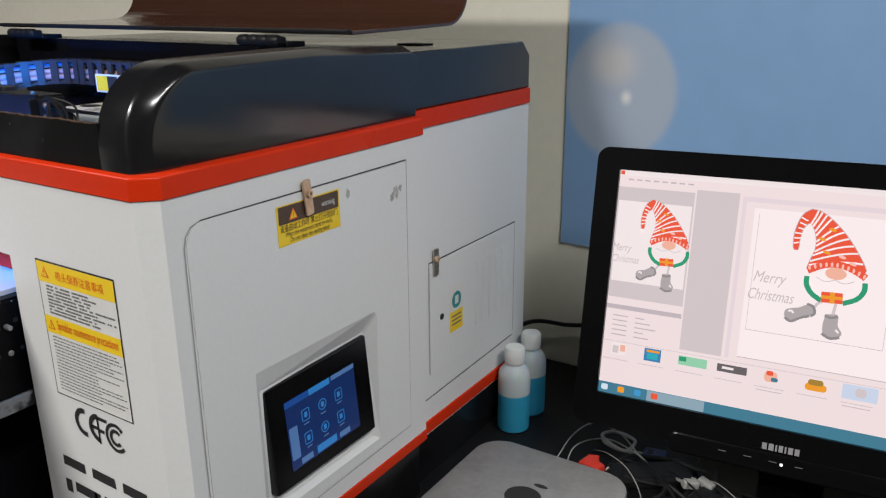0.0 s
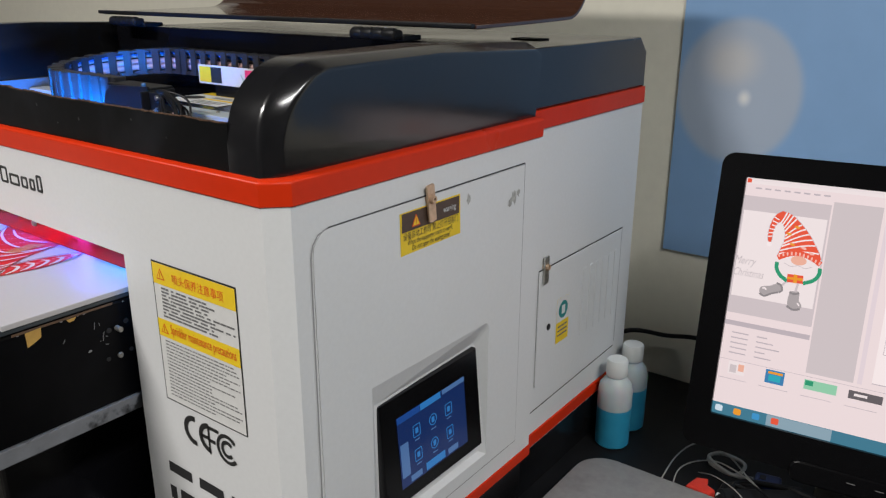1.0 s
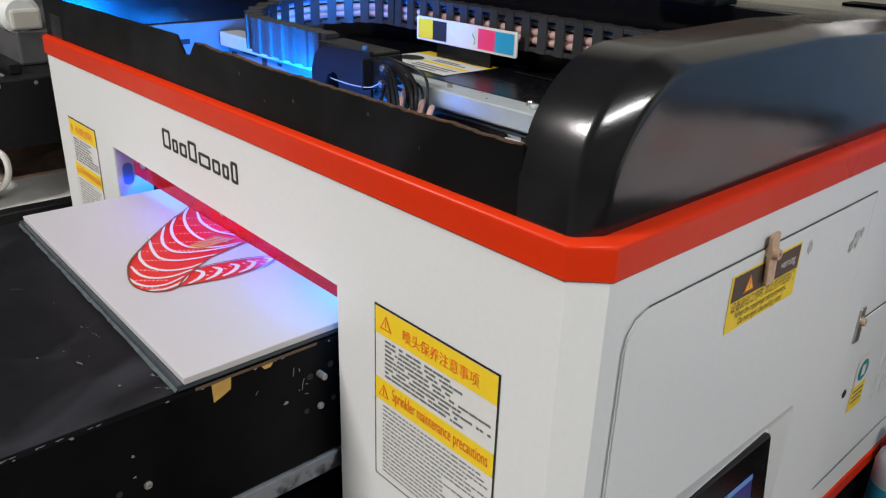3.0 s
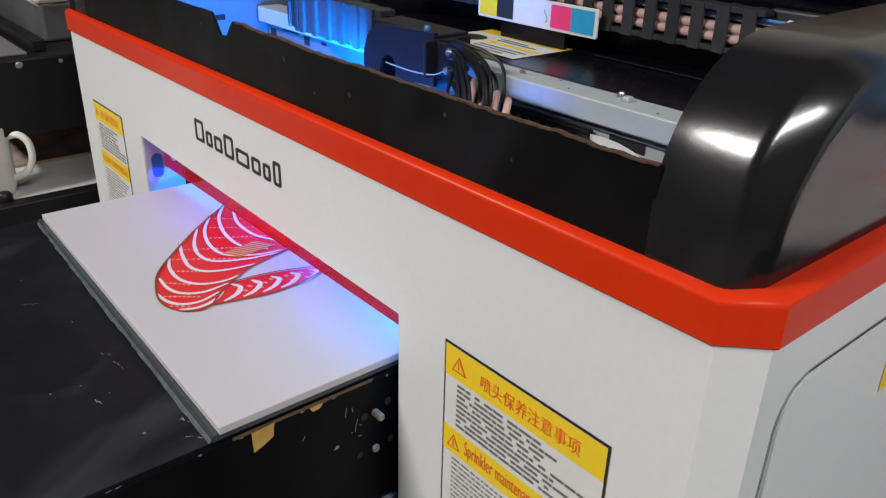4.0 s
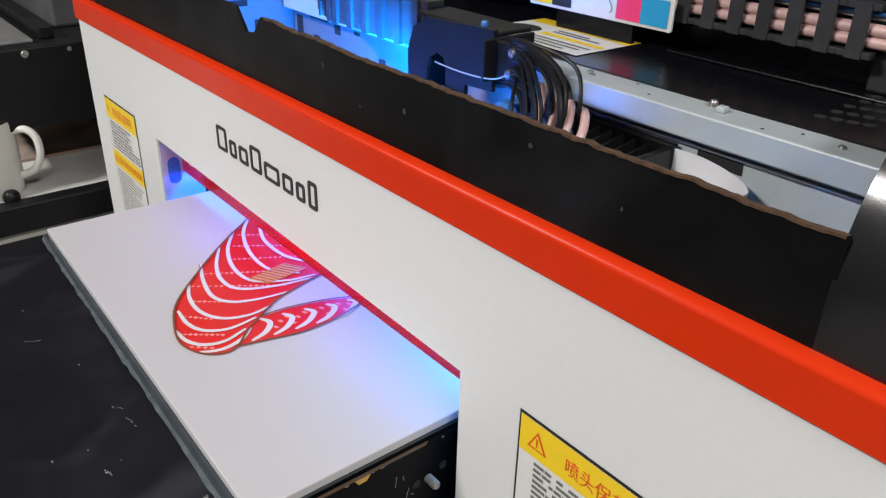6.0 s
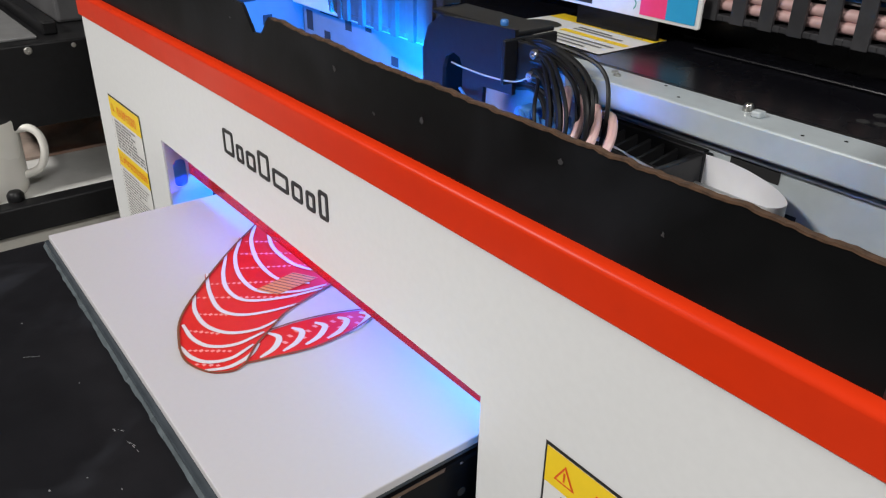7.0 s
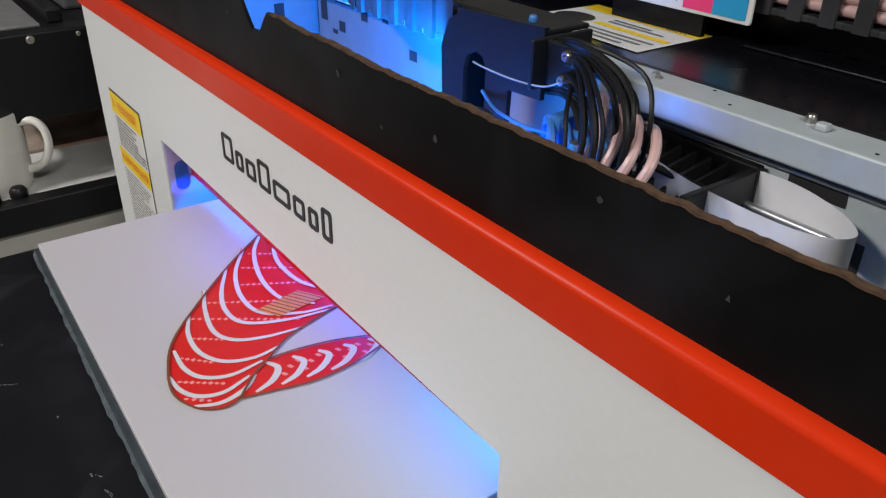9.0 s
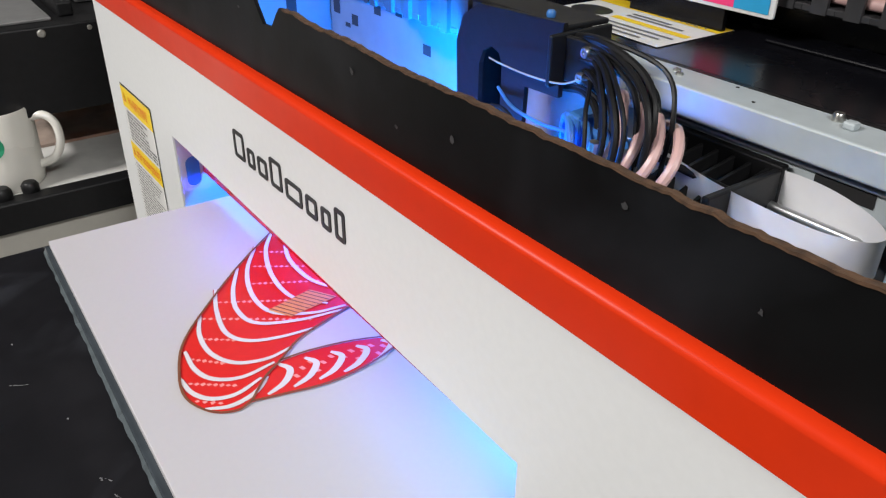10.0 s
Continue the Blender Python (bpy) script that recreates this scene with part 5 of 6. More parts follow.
# ---- smoked lid, laid back behind the well ----
def lid():
    prof = [(0.322, 0.4180), (0.42, 0.4195), (0.52, 0.4215)]
    for i in range(1, 9):
        a = radians(-90 + 80 * i / 8)
        prof.append((0.52 + 0.045 * math.cos(a), 0.4665 + 0.045 * math.sin(a)))
    prof.append((0.580, 0.56))
    back = []
    for i, (y, z) in enumerate(prof):
        p, q = prof[max(i - 1, 0)], prof[min(i + 1, len(prof) - 1)]
        d = Vector((q[0] - p[0], q[1] - p[1])).normalized()
        back.append((y - d.y * -0.004 * 1, z - d.x * 0.004))
    ob = part("lid", prism(prof + back[::-1], "x", -0.735, -0.046, 0.0008), SMOKE, printer, "open brown smoked acrylic lid")
    part("lid_edge_strip", box(-0.735, -0.046, 0.313, 0.321, 0.4150, 0.4200, 0.0015), PLASTIC, ob)
    for x in (-0.655, -0.172):
        h = part("hinge", box(x - 0.033, x + 0.033, 0.300, 0.318, 0.4010, 0.4110, 0.003), PLASTIC, ob, "black knuckle hinge")
        part("hinge_plate", box(x - 0.030, x + 0.036, 0.314, 0.345, 0.3990, 0.4045, 0.001), PLASTIC, h)
        for k in range(4):
            part("hinge_knuckle", lathe([(0.0062, 0), (0.0068, 0.002), (0.0068, 0.012), (0.0062, 0.014)], (x - 0.030 + 0.0155 * k, 0.306, 0.4065), 14, axis="x"), PLASTIC, h, smooth=True)


lid()


# ---- on the desk: bottles, computer, monitor, clutter ----
def bottle(x, y, level, label):
    ob = thing("plastic_bottle", label, "bottle", (x, y, TABLE), group="bottles on the desk")
    z = TABLE
    part("liquid_part", lathe([(0.0215, z), (0.0245, z + 0.003), (0.0248, z + 0.02), (0.0248, z + level)], (x, y, 0), 32), BLUELIQ, ob, "blue cleaning liquid", smooth=True)
    part("bottle_body", lathe([(0.0248, z + level), (0.0249, z + level + 0.001), (0.0248, z + 0.088), (0.0225, z + 0.098), (0.0165, z + 0.106), (0.0135, z + 0.109), (0.0135, z + 0.114)], (x, y, 0), 32), BOTTLE, ob, smooth=True)
    b = lathe([(0.0150, z + 0.112), (0.0155, z + 0.114), (0.0155, z + 0.134), (0.0140, z + 0.1365), (0.0120, z + 0.137)], (x, y, 0), 36)
    part("cap", b, CAPW, ob, "ribbed white screw cap", smooth=True)
    return ob


bottle(0.017, 0.603, 0.062, "milky plastic bottle half full of blue liquid")
bottle(0.014, 0.664, 0.068, "milky plastic bottle standing behind another bottle")


def computer():
    ob = thing("mini_computer", "flat silver square desktop computer with round corners", "computer", (0.135, 0.40, TABLE))
    part("shell", prism(rounded(0.026, 0.246, 0.292, 0.512, 0.042, 8), "z", TABLE + 0.002, -0.153, 0.003), FANLID, ob, smooth=True)
    part("foot", prism(rounded(0.060, 0.212, 0.326, 0.478, 0.06, 8), "z", TABLE, TABLE + 0.002), PLASTIC, ob)
    pts = [(0.136 + 0.024 * math.cos(a), 0.402 + 0.022 * math.sin(a)) for a in [2 * math.pi * k / 28 for k in range(28)]]
    part("dark_emblem", sheet(pts, "z", -0.1526), INK, ob, "plain dark emblem")
    pts = [(0.146 + 0.010 * math.cos(a), 0.434 + 0.004 * math.sin(a)) for a in [2 * math.pi * k / 14 for k in range(14)]]
    part("dark_emblem", sheet(pts, "z", -0.1526), INK, ob)


computer()


def monitor():
    ob = thing("monitor", "black flat monitor showing a design program", "monitor", (0.41, 0.66, TABLE))
    o = Vector((0.160, 0.620, 0.233))
    u, v = Vector((0.99660, 0.08124, 0.01351)), Vector((0.02967, -0.20110, -0.97912))
    n = u.cross(v)
    m = Matrix(((u.x, v.x, n.x, o.x), (u.y, v.y, n.y, o.y), (u.z, v.z, n.z, o.z), (0, 0, 0, 1)))
    W, H = 0.485, 0.303

    def put(name, b, mat, parent=ob, label="", smooth=False):
        bmesh.ops.transform(b, matrix=m, verts=b.verts)
        bmesh.ops.recalc_face_normals(b, faces=b.faces[:])
        return part(name, b, mat, parent, label, smooth)

    def flat(name, u0, u1, v0, v1, mat, k, parent, r=0.0):
        pts = rounded(u0, u1, v0, v1, r, 4) if r else rect(u0, u1, v0, v1)
        b = sheet(pts, "z", -0.0004 * k)
        bmesh.ops.transform(b, matrix=m, verts=b.verts)
        return part(name, b, mat, parent)

    outer = rounded(-0.031, W + 0.031, -0.029, H + 0.046, 0.016, 6)
    inner = [(min(max(a, 0), W), min(max(c, 0), H)) for a, c in rounded(0.0, W, 0.0, H, 0.002, 6)]
    put("bezel", ring(outer, inner, "z", -0.006, 0.012), MONBLACK, ob, "glossy black bezel", False)
    put("back_shell", prism(rounded(-0.028, W + 0.028, -0.026, H + 0.043, 0.016, 6), "z", 0.012, 0.045, 0.008), MONBLACK, ob)
    put("chin", prism(rounded(0.10, W - 0.10, H + 0.030, H + 0.058, 0.012, 5), "z", -0.0085, 0.006, 0.003), MONBLACK, ob)
    glass = put("screen", prism(rect(0, W, 0, H), "z", 0.0, 0.004), glow("screen_white", (0.82, 0.735, 0.75), 1.0), ob, "lit screen with program window")
    grey = glow("screen_grey", (0.60, 0.56, 0.58), 1.0)
    bootgrey = glow("screen_boot_mid_grey", (0.40, 0.38, 0.39), 1.0)
    mid = glow("screen_mid_grey", (0.60, 0.555, 0.58), 1.0)
    pale = glow("screen_pale", (0.84, 0.79, 0.80), 1.0)
    line = glow("screen_line", (0.50, 0.46, 0.50), 1.0)
    rule = glow("screen_rule", (0.74, 0.67, 0.72), 1.0)
    teal = glow("screen_teal", (0.055, 0.20, 0.29), 1.0)
    red = glow("screen_red", (0.78, 0.10, 0.05), 1.0)
    white = glow("screen_bright", (0.90, 0.84, 0.85), 1.0)
    green = glow("screen_green", (0.03, 0.32, 0.17), 1.0)
    dark = glow("screen_dark", (0.13, 0.12, 0.13), 1.0)
    boot = glow("screen_boot_grey", (0.26, 0.25, 0.26), 1.0)
    orange = glow("screen_orange", (0.80, 0.33, 0.03), 1.0)
    skin = glow("screen_peach", (0.82, 0.45, 0.34), 1.0)
    flat("title_bar", 0, W, 0, 0.007, pale, 1, glass)
    flat("close_button", 0.001, 0.006, 0.001, 0.006, red, 2, glass)
    for k in range(8):
        flat("menu_bar", 0.012 + k * 0.011, 0.019 + k * 0.011, 0.011, 0.0128, line, 2, glass)
    flat("side_panel", 0.0, 0.099, 0.022, 0.170, mid, 1, glass)
    flat("side_page", 0.002, 0.097, 0.040, 0.148, pale, 2, glass)
    flat("panel_head", -0.0, 0.099, 0.180, 0.186, line, 1, glass)
    flat("gutter", 0.101, 0.153, 0.018, 0.226, grey, 1, glass)
    flat("ruler", 0.157, W, 0.021, 0.027, rule, 1, glass)
    flat("ruler", 0.157, 0.162, 0.027, 0.226, rule, 1, glass)
    flat("page", 0.172, W, 0.034, 0.222, white, 1, glass)
    flat("page_line", 0.172, W, 0.2215, 0.2225, line, 2, glass)
    flat("page_line", 0.178, 0.330, 0.1855, 0.1862, line, 2, glass)
    flat("page_line", 0.178, 0.1785, 0.040, 0.186, line, 2, glass)
    flat("page_line", 0.3295, 0.330, 0.030, 0.186, line, 2, glass)
    flat("side_strip", W - 0.03, W, 0.03, 0.22, grey, 2, glass)
    for k in range(5):
        flat("property_line", 0.010, 0.030, 0.194 + k * 0.0065, 0.1955 + k * 0.0065, line, 1, glass)
        flat("property_line", 0.040, 0.052 + 0.008 * (k % 3), 0.194 + k * 0.0065, 0.1955 + k * 0.0065, line, 1, glass)
    flat("list_line", 0.0, W, 0.2300, 0.2305, line, 1, glass)
    cols = [skin, teal, green, dark, red, orange, mid]
    for k in range(9):
        x, y = 0.010 + 0.0487 * k, 0.232
        c = cols[k % 7]
        if k == 0:
            flat("thumbnail", x + 0.002, x + 0.022, y, y + 0.016, pale, 1, glass)
            flat("thumbnail", x + 0.004, x + 0.012, y + 0.004, y + 0.014, grey, 2, glass)
            flat("thumbnail", x + 0.014, x + 0.021, y + 0.002, y + 0.011, skin, 2, glass)
        elif k == 1:
            flat("thumbnail", x - 0.002, x + 0.020, y, y + 0.017, glow("thumb_blue", (0.05, 0.22, 0.45), 1.0), 1, glass)
            flat("thumbnail", x + 0.002, x + 0.016, y + 0.006, y + 0.014, glow("thumb_teal", (0.03, 0.40, 0.50), 1.0), 2, glass)
            flat("thumbnail", x + 0.001, x + 0.018, y + 0.002, y + 0.005, orange, 2, glass)
        elif k == 2:
            flat("thumbnail", x - 0.006, x + 0.030, y + 0.002, y + 0.014, glow("thumb_mint", (0.28, 0.62, 0.42), 1.0), 1, glass)
            flat("thumbnail", x - 0.005, x + 0.004, y + 0.003, y + 0.009, green, 2, glass)
        elif k == 3:
            flat("thumbnail", x - 0.006, x + 0.030, y + 0.003, y + 0.013, dark, 1, glass)
            flat("thumbnail", x, x + 0.014, y + 0.006, y + 0.009, pale, 2, glass)
        elif k == 4:
            flat("thumbnail", x + 0.002, x + 0.017, y + 0.002, y + 0.015, skin, 1, glass, 0.004)
            flat("thumbnail", x + 0.004, x + 0.012, y + 0.001, y + 0.007, red, 2, glass, 0.002)
            flat("thumbnail", x + 0.010, x + 0.018, y + 0.009, y + 0.014, teal, 2, glass, 0.002)
        elif k == 5:
            flat("thumbnail", x, x + 0.024, y + 0.007, y + 0.016, orange, 1, glass, 0.004)
            flat("thumbnail", x + 0.003, x + 0.020, y + 0.002, y + 0.009, glow("thumb_olive", (0.35, 0.22, 0.04), 1.0), 2, glass, 0.003)
        else:
            flat("thumbnail", x - 0.008, x + 0.030, y, y + 0.018, glow("thumb_pale_blue", (0.55, 0.66, 0.82), 1.0), 1, glass)
            flat("thumbnail", x + 0.006, x + 0.018, y + 0.003, y + 0.014, mid, 2, glass, 0.004)
        flat("thumbnail_caption", x - 0.008, x + 0.026, y + 0.0225, y + 0.0232, line, 1, glass)
        if k in (4, 6, 8):
            flat("thumbnail_caption", x - 0.006, x + 0.024, y + 0.0265, y + 0.0275, line, 1, glass)
    flat("task_bar", 0, W, H - 0.015, H, teal, 1, glass)
    for k, c in enumerate((glow("task_white", (0.6, 0.75, 0.85), 1.0), orange, glow("task_blue", (0.05, 0.30, 0.60), 1.0), red)):
        flat("task_button", 0.004 + 0.0225 * k, 0.013 + 0.0225 * k, H - 0.012, H - 0.004, c, 3, glass, 0.002)
    flat("task_button", 0.066, 0.140, H - 0.0145, H - 0.0005, glow("task_pale", (0.25, 0.38, 0.46), 1.0), 2, glass)

    # the drawing on the page: a striped hat, a plain disc, a green loop and two grey boots
    def drawing(ox, oy, s, name):
        def q(a, c):
            return (ox + a * s, oy + c * s)

        def film(pts, k, mat, nm, half=None):
            if half is None:
                b = sheet([q(*p) for p in pts], "z", -0.0004 * k)
            else:
                b = strip([(*q(*p), -0.0004 * k) for p in pts], half * s, (0, 0, -1))
            bmesh.ops.transform(b, matrix=m, verts=b.verts)
            return part(nm, b, mat, glass)

        def soft(pts, closed=True):
            loop = [(*p, 0) for p in (pts + pts[:1] if closed else pts)]
            out = [(p.x, p.y) for p in smooth_path(loop, 5)]
            return out[:-1] if closed else out

        def oval(cx, cy, rx, ry, turn=0.0, n=22):
            c, d = math.cos(turn), math.sin(turn)
            return [(cx + rx * math.cos(w) * c - ry * math.sin(w) * d, cy + rx * math.cos(w) * d + ry * math.sin(w) * c) for w in [2 * math.pi * i / n for i in range(n)]]

        pink = glow("screen_pink", (0.88, 0.50, 0.44), 1.0)
        right = [(0.21, 0.0), (0.34, 0.03), (0.50, 0.14), (0.68, 0.32), (0.85, 0.55), (0.97, 0.78)]
        leftside = [(0.20, 0.20), (0.27, 0.28), (0.31, 0.42), (0.31, 0.56), (0.27, 0.70), (0.25, 0.84)]
        outline = right + [(0.84, 0.80), (0.65, 0.73), (0.45, 0.75)] + leftside[::-1] + [(0.13, 0.28), (0.10, 0.42), (0.09, 0.58), (0.035, 0.57), (0.02, 0.40), (0.05, 0.22), (0.11, 0.08)]
        film(soft(outline), 3, red, name)
        film(soft(outline + outline[:1], False), 2, line, "hat_outline", 0.010)
        lf, rt = soft(leftside, False), soft(right, False)
        for k in range(10):
            t = (k + 0.4) / 10
            a, e = lf[int(t * (len(lf) - 1))], rt[min(int((0.10 + t * 0.88) * (len(rt) - 1)), len(rt) - 1)]
            c = ((a[0] + e[0]) / 2 + 0.05, (a[1] + e[1]) / 2 - 0.09 + 0.02 * t)
            pts = [((1 - h) ** 2 * a[0] + 2 * h * (1 - h) * c[0] + h * h * e[0], (1 - h) ** 2 * a[1] + 2 * h * (1 - h) * c[1] + h * h * e[1]) for h in [i / 12 for i in range(13)]]
            film(pts, 4, white if k % 2 else pale, "hat_stripe", 0.013)
        for k in range(6):
            film([(0.025 + 0.012 * k * (k > 2), 0.50 - 0.075 * k), (0.095 + 0.016 * k, 0.48 - 0.062 * k)], 4, white, "hat_stripe", 0.010)
        film(oval(0.065, 0.635, 0.045, 0.045), 3, white, "pompon")
        film(soft([(0.25, 0.86), (0.44, 0.76), (0.64, 0.73), (0.84, 0.79), (0.98, 0.87)], False), 5, red, "hat_brim", 0.046)
        for k in range(11):
            t = k / 10
            x, y = 0.27 + 0.69 * t, 0.855 - 0.125 * math.sin(math.pi * (0.1 + 0.85 * t)) + 0.02 * t
            film(oval(x, y, 0.016, 0.034, 0.5 * (t - 0.5)), 6, pink, "brim_spot")
        film(oval(0.61, 1.02, 0.36, 0.20), 1, white, "pale_oval")
        film(oval(0.61, 0.86, 0.135, 0.085), 4, skin, "plain_disc")
        for side in (-1, 1):
            film(soft([(0.61, 0.95), (0.61 + side * 0.12, 0.985), (0.61 + side * 0.24, 0.94)], False), 3, mid, "curl_line", 0.006)
        film(soft([(0.25, 0.94), (0.26, 1.06), (0.34, 1.18), (0.47, 1.26)], False), 4, green, "green_loop", 0.034)
        film(soft([(0.98, 0.94), (0.98, 1.06), (0.90, 1.18), (0.74, 1.26)], False), 4, green, "green_loop", 0.034)
        film([(0.46, 1.13), (0.73, 1.12), (0.74, 1.27), (0.47, 1.28)], 5, red, "gift_box")
        film([(0.57, 1.12), (0.63, 1.12), (0.64, 1.275), (0.58, 1.28)], 6, orange, "gift_band")
        film([(0.462, 1.18), (0.735, 1.17), (0.737, 1.215), (0.464, 1.225)], 6, orange, "gift_band")
        # legs, and boots made of shaft, foot, cuff and sole
        film(soft([(0.50, 1.26), (0.44, 1.30), (0.40, 1.36)], False), 3, mid, "thin_leg", 0.020)
        film(soft([(0.66, 1.27), (0.65, 1.36), (0.64, 1.44)], False), 3, mid, "thin_leg", 0.020)
        film(soft([(0.20, 1.40), (0.32, 1.34), (0.40, 1.40), (0.36, 1.49), (0.24, 1.52), (0.12, 1.59), (0.03, 1.56), (0.04, 1.45)]), 3, bootgrey, "grey_boot")
        film(soft([(0.30, 1.33), (0.38, 1.36), (0.41, 1.45), (0.36, 1.50)], False), 4, boot, "boot_cuff", 0.018)
        film(soft([(0.35, 1.50), (0.24, 1.54), (0.12, 1.61), (0.03, 1.57)], False), 4, boot, "boot_sole", 0.018)
        film(soft([(0.07, 1.47), (0.11, 1.46), (0.14, 1.49)], False), 4, pale, "boot_glint", 0.014)
        film(soft([(0.55, 1.44), (0.70, 1.43), (0.72, 1.58), (0.78, 1.68), (0.72, 1.76), (0.56, 1.74), (0.53, 1.60)]), 3, bootgrey, "grey_boot")
        film(soft([(0.54, 1.46), (0.62, 1.48), (0.71, 1.45)], False), 4, boot, "boot_cuff", 0.018)
        film(soft([(0.53, 1.72), (0.64, 1.77), (0.76, 1.74)], False), 4, boot, "boot_sole", 0.020)
        film(soft([(0.70, 1.64), (0.74, 1.68)], False), 4, pale, "boot_glint", 0.014)
        for a, c in ((0.38, 0.40), (0.46, 0.58), (0.66, 0.62), (0.50, 0.26), (0.80, 0.70)):
            film(oval(a, c, 0.05, 0.022, 0.3), 5, orange if a < 0.6 else pink, "hat_patch")

    drawing(0.0330, 0.036, 0.0660, "hat_drawing")
    drawing(0.2183, 0.029, 0.0857, "hat_drawing")
    for text, a, c, size, wd in (("Merry", 0.180, 0.124, 0.020, 0.038), ("Christmas", 0.176, 0.146, 0.020, 0.053), ("Merry", 0.000, 0.107, 0.014, 0.026), ("Christmas", 0.001, 0.122, 0.014, 0.036)):
        b = words(text, size, pose(0, 0, 0), width=wd, shear=0.35)
        bmesh.ops.transform(b, matrix=m @ pose(a, c, -0.0012, 180, 0, 0), verts=b.verts)
        part("lettering", b, glow("screen_script_grey", (0.56, 0.52, 0.54), 1.0), glass)
    # maker's plate as seven plain bars, power lamp, buttons
    for k, wd in enumerate((0.0055, 0.006, 0.002, 0.005, 0.002, 0.0055, 0.0055)):
        x = 0.2150 + sum((0.0055, 0.006, 0.002, 0.005, 0.002, 0.0055, 0.0055)[:k]) + 0.0019 * k
        b = sheet(rect(x, x + wd, H + 0.0195, H + 0.0280), "z", -0.0064)
        bmesh.ops.transform(b, matrix=m, verts=b.verts)
        part("name_bar", b, material("grey_name_print", (0.30, 0.30, 0.31), 0.5), ob)
    b = sheet([(0.2395 + 0.002 * math.cos(k), H + 0.0425 + 0.002 * math.sin(k)) for k in [i * 0.785 for i in range(8)]], "z", -0.0092)
    bmesh.ops.transform(b, matrix=m, verts=b.verts)
    part("power_lamp", b, glow("power_lamp_white", (0.9, 0.9, 0.9), 1.5), ob)
    for k in range(4):
        b = sheet(rect(0.165 + 0.030 * k, 0.174 + 0.030 * k, H + 0.0405, H + 0.0415), "z", -0.0092)
        bmesh.ops.transform(b, matrix=m, verts=b.verts)
        part("button_mark", b, GREYINK, ob)
    part("neck", box(0.375, 0.455, 0.625, 0.660, TABLE + 0.012, 0.05, 0.008), MONBLACK, ob)
    part("stand_foot", prism([(0.415 + 0.125 * math.cos(a), 0.640 + 0.090 * math.sin(a)) for a in [2 * math.pi * k / 40 for k in range(40)]], "z", TABLE, TABLE + 0.014, 0.004), MONBLACK, ob)


monitor()


def cable(name, label, pts, r, mat):
    return tagged(part(name, tube(pts, r, 8, 8), mat, None, smooth=True), label, "cable")


T = TABLE
cable("power_cable", "black cable sagging along wall behind desk", [(-0.09, 0.705, T + 0.06), (-0.06, 0.80, -0.100), (0.0, 0.84, -0.106), (0.06, 0.835, -0.095), (0.12, 0.80, -0.10), (0.18, 0.74, -0.12), (0.22, 0.70, T + 0.004)], 0.004, CABLE)
cable("grey_cable", "thin grey cable curled on the desk", [(0.115, 0.545, T + 0.002), (0.118, 0.600, T + 0.018), (0.135, 0.640, T + 0.024), (0.175, 0.640, T + 0.020), (0.215, 0.610, T + 0.014), (0.26, 0.575, T + 0.010), (0.30, 0.550, T + 0.003)], 0.0011, WHITECABLE)
cable("grey_cable", "thin grey cable curled on the desk", [(0.14, 0.520, T + 0.002), (0.132, 0.575, T + 0.016), (0.16, 0.615, T + 0.018), (0.20, 0.612, T + 0.016), (0.245, 0.585, T + 0.014), (0.285, 0.545, T + 0.010), (0.31, 0.52, T + 0.002)], 0.0010, WHITECABLE)
cable("pale_cable", "coil of pale cable under the monitor", [(0.150, 0.640, T + 0.004), (0.165, 0.615, T + 0.012), (0.195, 0.612, T + 0.010), (0.20, 0.640, T + 0.014), (0.165, 0.652, T + 0.012), (0.155, 0.625, T + 0.016), (0.19, 0.606, T + 0.014), (0.215, 0.628, T + 0.004)], 0.0026, WHITECABLE)
random.seed(31)
for k in range(9):
    x0, y0 = 0.15 + 0.035 * k, 0.555 + 0.012 * (k % 3)
    pts = [(x0, y0 - 0.05, T + 0.003)]
    for j in range(4):
        pts.append((x0 + 0.03 * j + random.uniform(-0.03, 0.03), y0 + random.uniform(-0.035, 0.06), T + 0.006 + 0.005 * random.random() + 0.006 * (j % 2)))
    pts.append((x0 + 0.13, y0 + 0.04, T + 0.003))
    cable("black_cable", "tangled black cable on the desk", pts, random.choice((0.0022, 0.003, 0.0035)), CABLE)


for k in range(6):
    x0 = 0.20 + 0.05 * k
    pts = [(x0 - 0.05, 0.600, T + 0.003), (x0 - 0.02, 0.575 + 0.008 * (k % 2), T + 0.022), (x0 + 0.02, 0.548, T + 0.026 - 0.003 * (k % 3)), (x0 + 0.05, 0.520, T + 0.012), (x0 + 0.06, 0.490 - 0.01 * (k % 3), T + 0.002)]
    cable("thin_cable", "thin dark cable looping over the desk", pts, 0.0014 + 0.0005 * (k % 2) if k % 3 else 0.0007, CABLE if k % 3 else WHITECABLE)


def clip():
    ob = thing("clip", "small red plastic clip on the desk", "clip", (0.172, 0.545, T))
    part("jaw", prism([(0.155, 0.536), (0.186, 0.532), (0.190, 0.546), (0.178, 0.552), (0.174, 0.566), (0.160, 0.560)], "z", T, T + 0.022, 0.003), REDPL, ob)
    part("tip", box(0.190, 0.212, 0.548, 0.556, T + 0.004, T + 0.014, 0.002), CAPW, ob)


clip()


